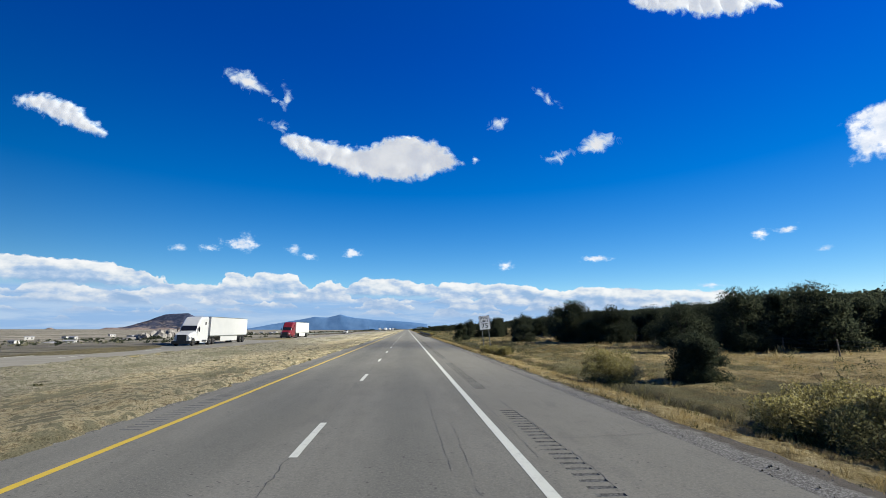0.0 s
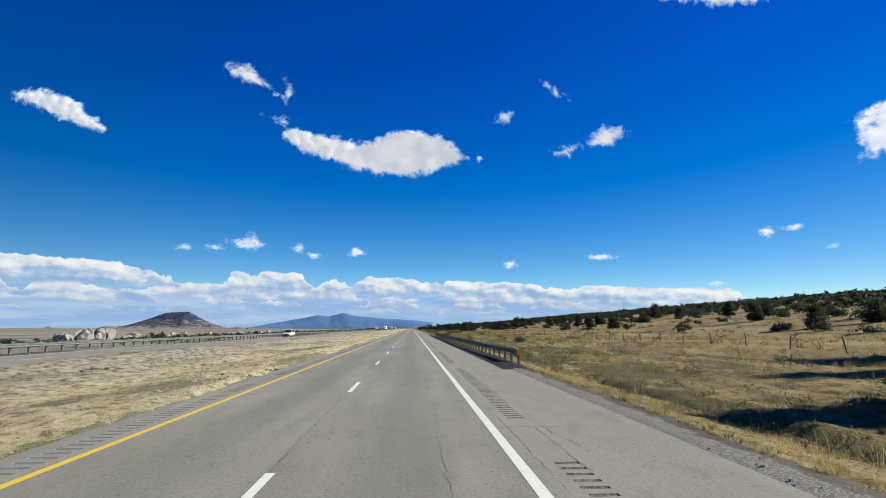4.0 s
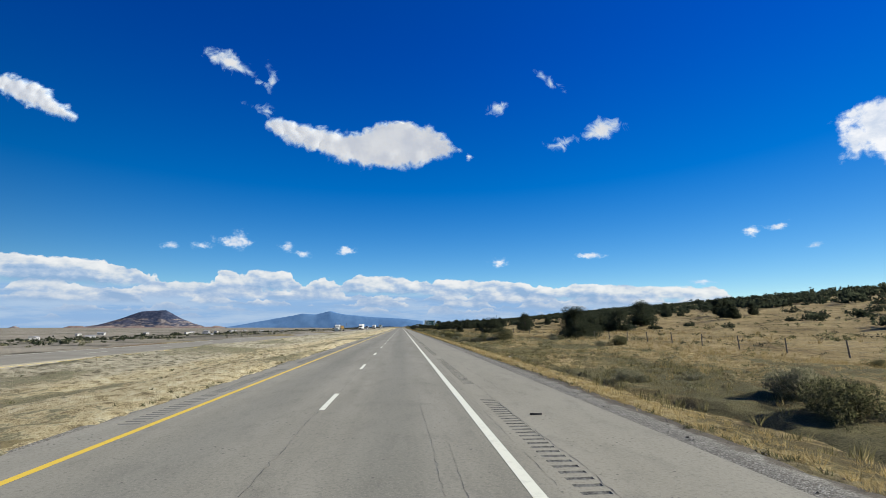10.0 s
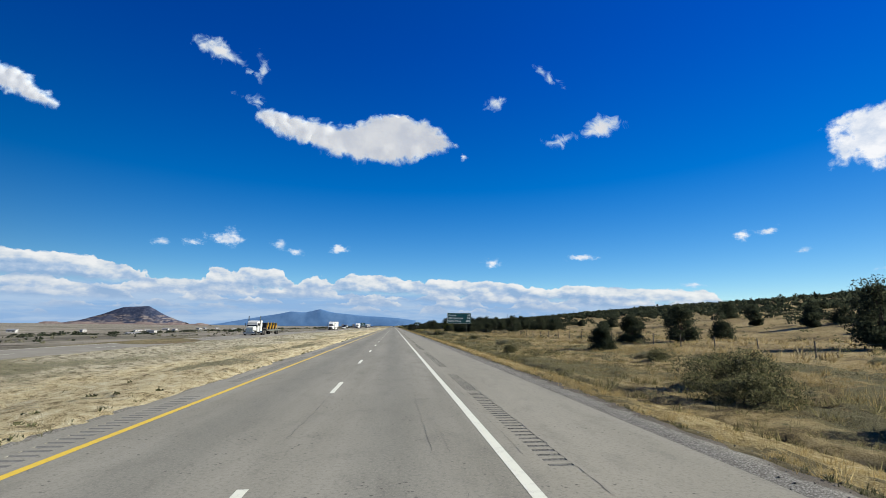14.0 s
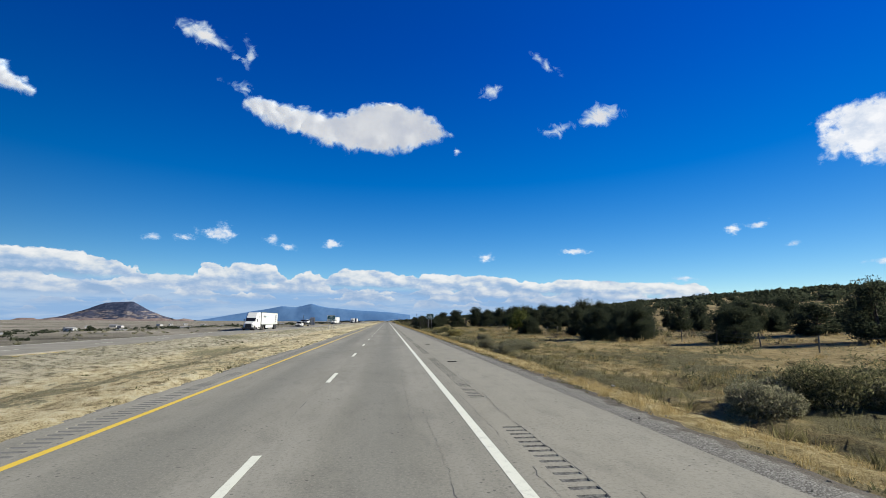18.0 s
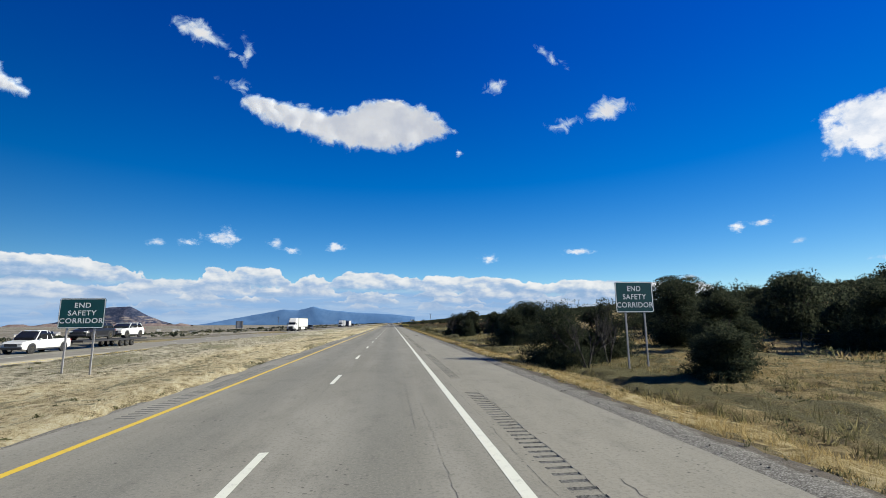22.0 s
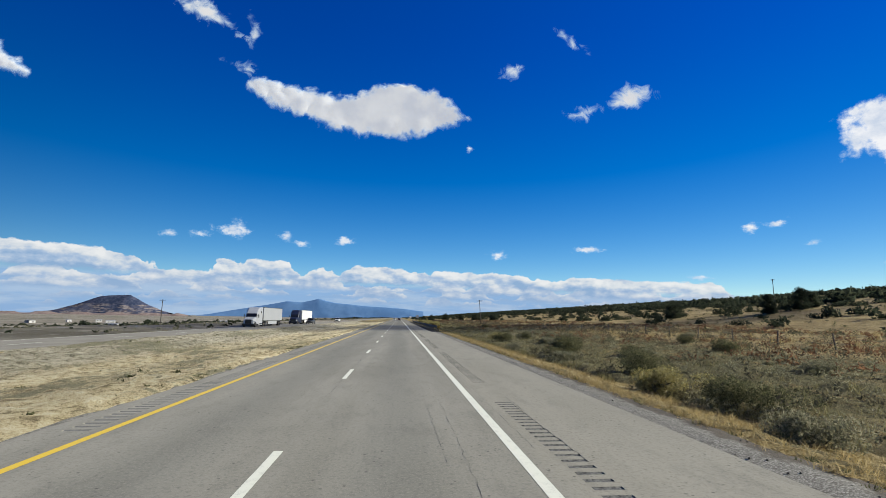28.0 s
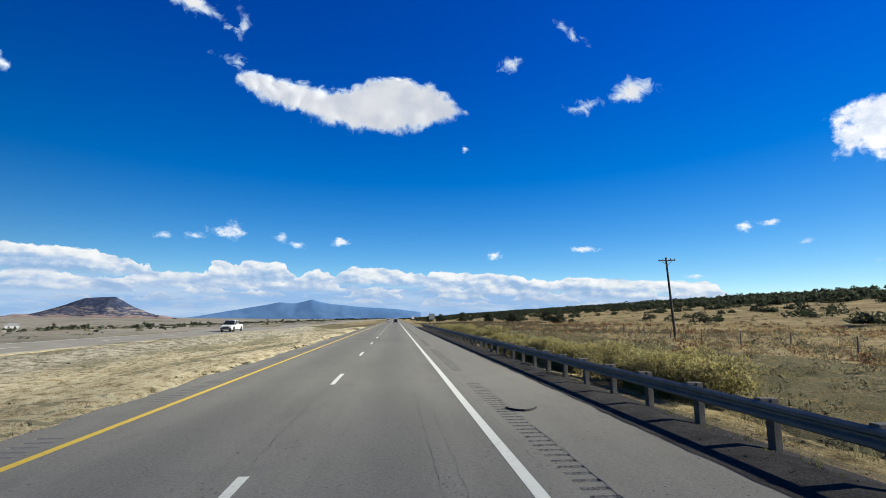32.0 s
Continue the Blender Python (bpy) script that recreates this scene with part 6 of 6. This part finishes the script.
def loft(sections, parent, mat, name, label="", smooth=False):
    """A body through cross-sections (y, half width, z low, z high, shoulder inset)."""
    bm = bmesh.new()
    rings = []
    for y, hw, z0, z1, inset in sections:
        ring = [(-hw, z0), (hw, z0), (hw, z1 - 0.22), (hw - inset, z1), (-hw + inset, z1), (-hw, z1 - 0.22)]
        rings.append([bm.verts.new((x, y, z)) for x, z in ring])
    for a, b in zip(rings, rings[1:]):
        for i in range(6):
            bm.faces.new((a[i], a[(i + 1) % 6], b[(i + 1) % 6], b[i]))
    bm.faces.new(rings[0][::-1]), bm.faces.new(rings[-1])
    bmesh.ops.recalc_face_normals(bm, faces=bm.faces)
    bmesh.ops.bevel(bm, geom=list(bm.edges), offset=0.035, segments=2, affect="EDGES", profile=0.5, clamp_overlap=True)
    return part(name, bm, mat, parent, label, smooth)


def tractor(ob, coat, classic=False):
    """A long-nosed tractor; its nose points to -y, which is the way that it drives."""
    if classic:
        loft([(0.15, 0.78, 0.75, 1.75, 0.10), (1.9, 0.85, 0.72, 1.95, 0.10)], ob, coat, "hood")
        loft([(1.9, 1.05, 0.75, 2.75, 0.10), (2.2, 1.10, 0.75, 2.95, 0.12), (3.3, 1.15, 0.75, 3.0, 0.10)], ob, coat, "cab")
        loft([(3.32, 1.2, 0.9, 3.1, 0.06), (5.1, 1.2, 0.9, 3.2, 0.06)], ob, coat, "sleeper")
        for s in (-1, 1):
            part("exhaust_stack", rodded((s * 1.22, 3.3, 0.9), (s * 1.22, 3.3, 4.1), 0.10, None, 10), CHROME, ob)
    else:
        loft([(0.12, 0.95, 0.65, 1.45, 0.16), (0.6, 1.05, 0.60, 1.72, 0.18), (1.9, 1.12, 0.60, 1.98, 0.16)], ob, coat, "hood")
        loft([(1.75, 1.14, 0.62, 2.02, 0.12), (2.15, 1.16, 0.62, 2.85, 0.16), (2.7, 1.20, 0.62, 3.45, 0.22), (3.4, 1.24, 0.62, 3.95, 0.22), (5.2, 1.26, 0.62, 4.05, 0.14)], ob, coat, "cab")
        for s in (-1, 1):
            part("side_skirt", boxed((0.06, 2.4, 0.62), (s * 1.20, 4.0, 0.66), 0.02), coat, ob)
            part("roof_window", boxed((0.03, 0.36, 0.42), (s * 1.262, 4.25, 3.05), 0.02), DARK_GLASS, ob)
    glass = 2.18 if classic else 2.36
    part("windscreen", boxed((2.06, 0.05, 0.78), (0, 1.93, glass), 0.02, Matrix.Rotation(radians(-24), 4, "X")), DARK_GLASS, ob)
    part("grille", boxed((1.25, 0.08, 0.9), (0, 0.08, 1.05), 0.04), BLACK_COAT if not classic else CHROME, ob)
    part("bumper", boxed((2.4, 0.32, 0.42), (0, 0.05, 0.48), 0.06), CHROME if classic else BLACK_COAT, ob)
    for s in (-1, 1):
        part("headlight", boxed((0.34, 0.22, 0.22), (s * 0.90, 0.22, 1.08), 0.05), LAMP, ob)
        part("door_window", boxed((0.03, 0.78, 0.62), (s * 1.165, 2.55, 2.32), 0.02), DARK_GLASS, ob)
        part("door_seam", boxed((0.012, 1.05, 1.5), (s * 1.168, 2.6, 1.5), 0.004), coat, ob)
        part("mirror", boxed((0.14, 0.12, 0.62), (s * 1.45, 1.9, 2.2), 0.04), BLACK_COAT, ob)
        part("mirror_arm", rodded((s * 1.12, 2.0, 2.35), (s * 1.45, 1.92, 2.35), 0.025, None, 6), BLACK_COAT, ob)
        part("fuel_tank", rodded((s * 0.98, 3.4, 0.62), (s * 0.98, 4.9, 0.62), 0.30, None, 12), CHROME if classic else DARK_STEEL, ob)
        part("mudguard", boxed((0.40, 1.15, 0.10), (s * 1.02, 1.0, 1.10), 0.04), coat, ob)
        wheel(ob, s * 1.06, 1.0, 0.51)
        for y in (6.0, 7.3):
            wheel(ob, s * 0.98, y, 0.51, 2.0)
    part("chassis", boxed((0.9, 6.6, 0.28), (0, 4.9, 0.85), 0.02), DARK_STEEL, ob)


def semi(y, coat, label, marked=False, x=-30.4):
    ob = thing("semi_truck", label, "truck", "trucks on the opposite road", at=(x, y, 0))
    tractor(ob, coat)
    part("trailer_body", boxed((2.58, 15.4, 2.78), (0, 13.6, 2.68), 0.04), TRAILER_WHITE, ob, "white box trailer")
    part("trailer_rail", boxed((2.60, 15.42, 0.14), (0, 13.6, 1.24), 0.02), STEEL, ob)
    part("top_rail", boxed((2.60, 15.42, 0.10), (0, 13.6, 4.03), 0.02), STEEL, ob)
    part("nose_unit", boxed((1.9, 0.6, 1.5), (0, 5.65, 3.1), 0.08), DARK_STEEL, ob)
    for s in (-1, 1):
        part("trailer_skirt", boxed((0.04, 7.0, 0.75), (s * 1.22, 13.3, 0.80), 0.01), TRAILER_WHITE, ob)
        part("landing_leg", boxed((0.12, 0.14, 1.0), (s * 0.6, 8.9, 0.72), 0.01), DARK_STEEL, ob)
        for yy in (18.6, 19.9):
            wheel(ob, s * 0.98, yy, 0.51, 2.0)
        part("tail_light", boxed((0.30, 0.04, 0.12), (s * 0.95, 21.32, 1.16), 0.01), TAIL, ob)
    part("bogie", boxed((1.9, 3.0, 0.3), (0, 19.2, 0.98), 0.02), DARK_STEEL, ob)
    part("underride_bar", boxed((2.3, 0.10, 0.12), (0, 21.2, 0.55), 0.01), DARK_STEEL, ob)
    if marked:
        for k in range(4):
            stripe = [(-0.62, -0.17), (0.62, 0.03), (0.62, 0.33), (-0.62, 0.13)]
            part("stripe", prism(stripe, 0.012), BLACK_COAT, ob, "black slanted stripe").matrix_local = pose(1.297, 19.3, 1.78 + 0.52 * k, 0, 0, 90)
        part("wordmark_bar", boxed((0.012, 2.5, 0.42), (1.296, 8.6, 3.1)), MARK_GREY, ob, "dark bar in place of a wordmark")
        part("wordmark_bar", boxed((0.012, 2.3, 0.42), (1.296, 11.2, 3.1)), MARK_PALE, ob, "pale blue bar in place of a wordmark")
    return ob


def flatbed(y):
    ob = thing("flatbed_truck", "white long-nosed truck with a low trailer of machines", "truck", "trucks on the opposite road", at=(-30.4, y, 0))
    tractor(ob, WHITE_COAT, True)
    part("deck_front", boxed((2.5, 3.2, 0.25), (0, 7.6, 1.45), 0.03), DARK_STEEL, ob)
    part("deck", boxed((2.5, 11.6, 0.25), (0, 15.0, 1.0), 0.03), STEEL, ob)
    for s in (-1, 1):
        for yy in (18.2, 19.5):
            wheel(ob, s * 0.98, yy, 0.45, 2.0)
    for i in range(4):
        yy = 10.6 + i * 2.6
        part("machine_body", boxed((1.7, 1.5, 1.6), (0, yy, 1.95), 0.12), BLACK_COAT, ob, "dark machine under transport")
        part("machine_arm", prism([(-0.5, 0), (-0.3, 0), (0.3, 0.8), (0.15, 1.5), (-0.05, 1.5), (0.05, 0.85)], 0.16), YELLOW_MACHINE, ob, "yellow lifting arm").matrix_local = pose(0.95, yy, 1.3, 0, 0, 90)


def car(name, x, y, coat, label, tall=1.75, length=4.7, pickup=False, facing=1, category="car"):
    """A car that drives towards -y (facing 1) or +y (facing -1)."""
    ob = thing(name, label, category, "", at=(x, y, 0), turn=0 if facing == 1 else 180)
    L = length
    loft([(0.0, 0.78, 0.40, 0.84, 0.10), (0.30, 0.90, 0.34, 1.00, 0.12), (1.4, 0.94, 0.32, 1.12, 0.08), (L - 0.4, 0.94, 0.34, 1.16, 0.06), (L, 0.88, 0.42, 1.10, 0.08)], ob, coat, "body")
    back = 3.4 if pickup else L - 0.30
    end = tall - 0.12 if pickup else 1.45
    loft([(1.25, 0.80, 1.05, 1.34, 0.05), (1.90, 0.83, 1.05, tall - 0.05, 0.13), (back - 0.5, 0.83, 1.05, tall - 0.05, 0.13), (back, 0.81, 1.05, end, 0.10)], ob, DARK_GLASS, "window_band", "dark tinted windows all round")
    loft([(1.80, 0.70, tall - 0.10, tall - 0.03, 0.10), (2.1, 0.74, tall - 0.12, tall, 0.12), (back - 0.6, 0.74, tall - 0.12, tall, 0.12), (back - 0.35, 0.70, tall - 0.12, tall - 0.04, 0.10)], ob, coat, "roof")
    for s in (-1, 1):
        for ya, yb in ((1.34, 1.92), ((back + 1.9) / 2, (back + 1.9) / 2), (back - 0.05, back - 0.5)):
            part("pillar", rodded((s * 0.845, ya, 1.10), (s * 0.735, yb, tall - 0.06), 0.045, None, 6), coat, ob)
        part("door_handle", boxed((0.02, 0.18, 0.04), (s * 0.95, 2.5, 0.98), 0.006), DARK_STEEL, ob)
        part("headlight", boxed((0.34, 0.16, 0.17), (s * 0.66, 0.08, 0.80), 0.04), LAMP, ob)
        part("tail_light", boxed((0.16, 0.10, 0.30), (s * 0.80, L - 0.03, 0.92), 0.03), TAIL, ob)
        part("mirror", boxed((0.18, 0.12, 0.14), (s * 1.02, 1.65, 1.18), 0.04), coat, ob)
        for yy in (0.92, L - 0.98):
            part("wheel_arch", rodded((s * 0.80, yy, 0.42), (s * 0.952, yy, 0.42), 0.45, None, 18), DARK_STEEL, ob)
            wheel(ob, s * 0.87, yy, 0.38, 0.8)
        part("sill", boxed((0.05, L - 2.8, 0.14), (s * 0.93, L / 2, 0.36), 0.02), DARK_STEEL, ob)
    part("grille", boxed((0.95, 0.06, 0.22), (0, -0.01, 0.74), 0.02), DARK_STEEL, ob)
    part("bumper", boxed((1.72, 0.14, 0.20), (0, -0.03, 0.48), 0.04), DARK_STEEL, ob)
    if pickup:
        part("bed_floor", boxed((1.60, L - back - 0.35, 0.02), (0, (L + back) / 2 - 0.02, 1.165)), DARK_STEEL, ob)
    return ob


semi(64.5, WHITE_COAT, "white semi truck with a plain white box trailer")
semi(117.0, RED_COAT, "maroon semi truck with a white box trailer")
flatbed(508.0)
semi(633.0, WHITE_COAT, "white semi truck with dark bars on its trailer", True)
semi(793.0, WHITE_COAT, "white semi truck with a plain white box trailer")
semi(928.0, WHITE_COAT, "white semi truck with a plain white box trailer")
semi(967.0, BLUE_COAT, "navy blue semi truck with a white box trailer")
car("suv", -30.4, 228.0, WHITE_COAT, "white sport utility car on the opposite road", 1.8)
car("suv", -26.6, 971.0, BLACK_COAT, "black sport utility car on the opposite road", 1.8)
car("pickup_truck", -26.6, 1031.0, WHITE_COAT, "white pickup truck on the opposite road", 1.85, 5.4, True)
car("suv", -30.4, 824.0, BLACK_COAT, "black sport utility car on the opposite road", 1.8)
car("pickup_truck", -30.4, 690.0, WHITE_COAT, "white pickup truck towing a car trailer", 1.9, 5.6, True)
hauler = thing("car_trailer", "long dark open trailer behind the pickup", "trailer", at=(-30.4, 696.4, 0))
part("deck", boxed((2.3, 11.5, 0.18), (0, 6.2, 0.75), 0.02), DARK_STEEL, hauler)
part("drawbar", boxed((0.16, 1.6, 0.14), (0, 0.0, 0.62), 0.02), DARK_STEEL, hauler)
for s in (-1, 1):
    for yy in (7.0, 8.0, 9.0):
        wheel(hauler, s * 1.0, yy, 0.38, 0.9)
for yy, coat, lab in ((697.8, BLACK_COAT, "black pickup truck carried on the car trailer"), (703.6, WHITE_COAT, "white car carried on the car trailer")):
    o = car("carried_car", -30.4, yy, coat, lab, 1.7, 4.6)
    o.location.z = 0.84
# traffic far ahead on this side
car("suv", 0.0, 1175.0, BLACK_COAT, "black sport utility car far ahead in the lane", 1.8, facing=-1)
car("suv", -4.0, 1215.0, WHITE_COAT, "white sport utility car far ahead in the lane", 1.8, facing=-1)
car("suv", 0.0, 1310.0, WHITE_COAT, "white sport utility car far ahead in the lane", 1.8, facing=-1)


# ---- the plain to the north: outcrop, houses, bushes ----
def outcrop(x, y, w, d, h, seed, label):
    rn = random.Random(seed)
    ob = thing("rock_outcrop", label, "rocks", at=(x, y, float(height(x, y)) - 0.6))
    for i in range(46):
        u, v = rn.uniform(-1, 1), rn.uniform(-1, 1)
        top = h * max(0.12, 1 - 0.75 * abs(u) ** 2 - 0.5 * abs(v)) * rn.uniform(0.5, 1.0)
        bm = bmesh.new()
        bmesh.ops.create_icosphere(bm, subdivisions=2, radius=1.0)
        sx, sy = rn.uniform(2.2, 6.5), rn.uniform(2.0, 5.0)
        for p in bm.verts:
            n = noise.fractal(p.co * 1.3 + Vector((i * 3.1, seed, 0)), 0.8, 2.0, 4)
            c = p.co * (1 + 0.45 * n)
            p.co = Vector((u * w / 2 + c.x * sx, v * d / 2 + c.y * sy, top * 0.45 + c.z * top * 0.6))
        part("boulder", bm, ROCK, ob)
    return ob


outcrop(-240.0, 488.0, 76.0, 36.0, 15.0, 4, "heaped outcrop of pale broken rock on the plain")
HOUSE_WALL, HOUSE_ROOF = speckled("pale_siding", (0.55, 0.54, 0.52), (0.70, 0.69, 0.66), 0.6, 8.0, 0.8), speckled("grey_roofing", (0.30, 0.30, 0.31), (0.42, 0.42, 0.43), 0.6, 8.0, 0.7)


def house(x, y, w, d, h, turn, roof):
    ob = thing("house", "small pale house with a low roof on the plain", "house", "houses on the plain", at=(x, y, float(height(x, y)) - 0.1), turn=turn)
    part("wall", boxed((w, d, h), (0, 0, h / 2)), HOUSE_WALL, ob)
    part("roof", prism([(-w / 2 - 0.4, 0), (w / 2 + 0.4, 0), (w / 2 + 0.4, 0.15), (0, roof), (-w / 2 - 0.4, 0.15)], d + 0.8), HOUSE_ROOF, ob).location = (0, 0, h)
    for s in (-1, 1):
        part("window", boxed((0.05, 1.2, 1.0), (s * (w / 2 + 0.01), d * 0.2, h * 0.55)), DARK_GLASS, ob)
        part("window", boxed((0.05, 1.2, 1.0), (s * (w / 2 + 0.01), -d * 0.25, h * 0.55)), DARK_GLASS, ob)
    part("door", boxed((0.9, 0.05, 2.0), (w * 0.1, -d / 2 - 0.02, 1.0)), POST_WOOD, ob)


rn = random.Random(31)
for i in range(30):
    house(-rn.uniform(170, 430), 250 + i * 42 + rn.uniform(-15, 15), rn.uniform(3.5, 6), rn.uniform(6, 11), rn.uniform(2.2, 2.9), rn.uniform(0, 180), rn.uniform(0.5, 1.4))
sow("valley_trees", 900, (-330, -85, 150, 1600), (1.3, 3.2), JUNIPER, "dark round trees among the houses of the plain", 41, "trees", 5, 26, 0.17, None, 0.8, 0.6, 0.0)
sow("roadside_trees", 420, (-320, -44, 1350, 3800), (2.0, 4.5), JUNIPER, "dark trees along the highway far ahead", 42, "trees", 5, 12, 0.3)
sow("roadside_trees", 420, (16, 130, 1250, 3600), (2.0, 4.5), JUNIPER, "dark trees along the highway far ahead", 43, "trees", 5, 12, 0.3)
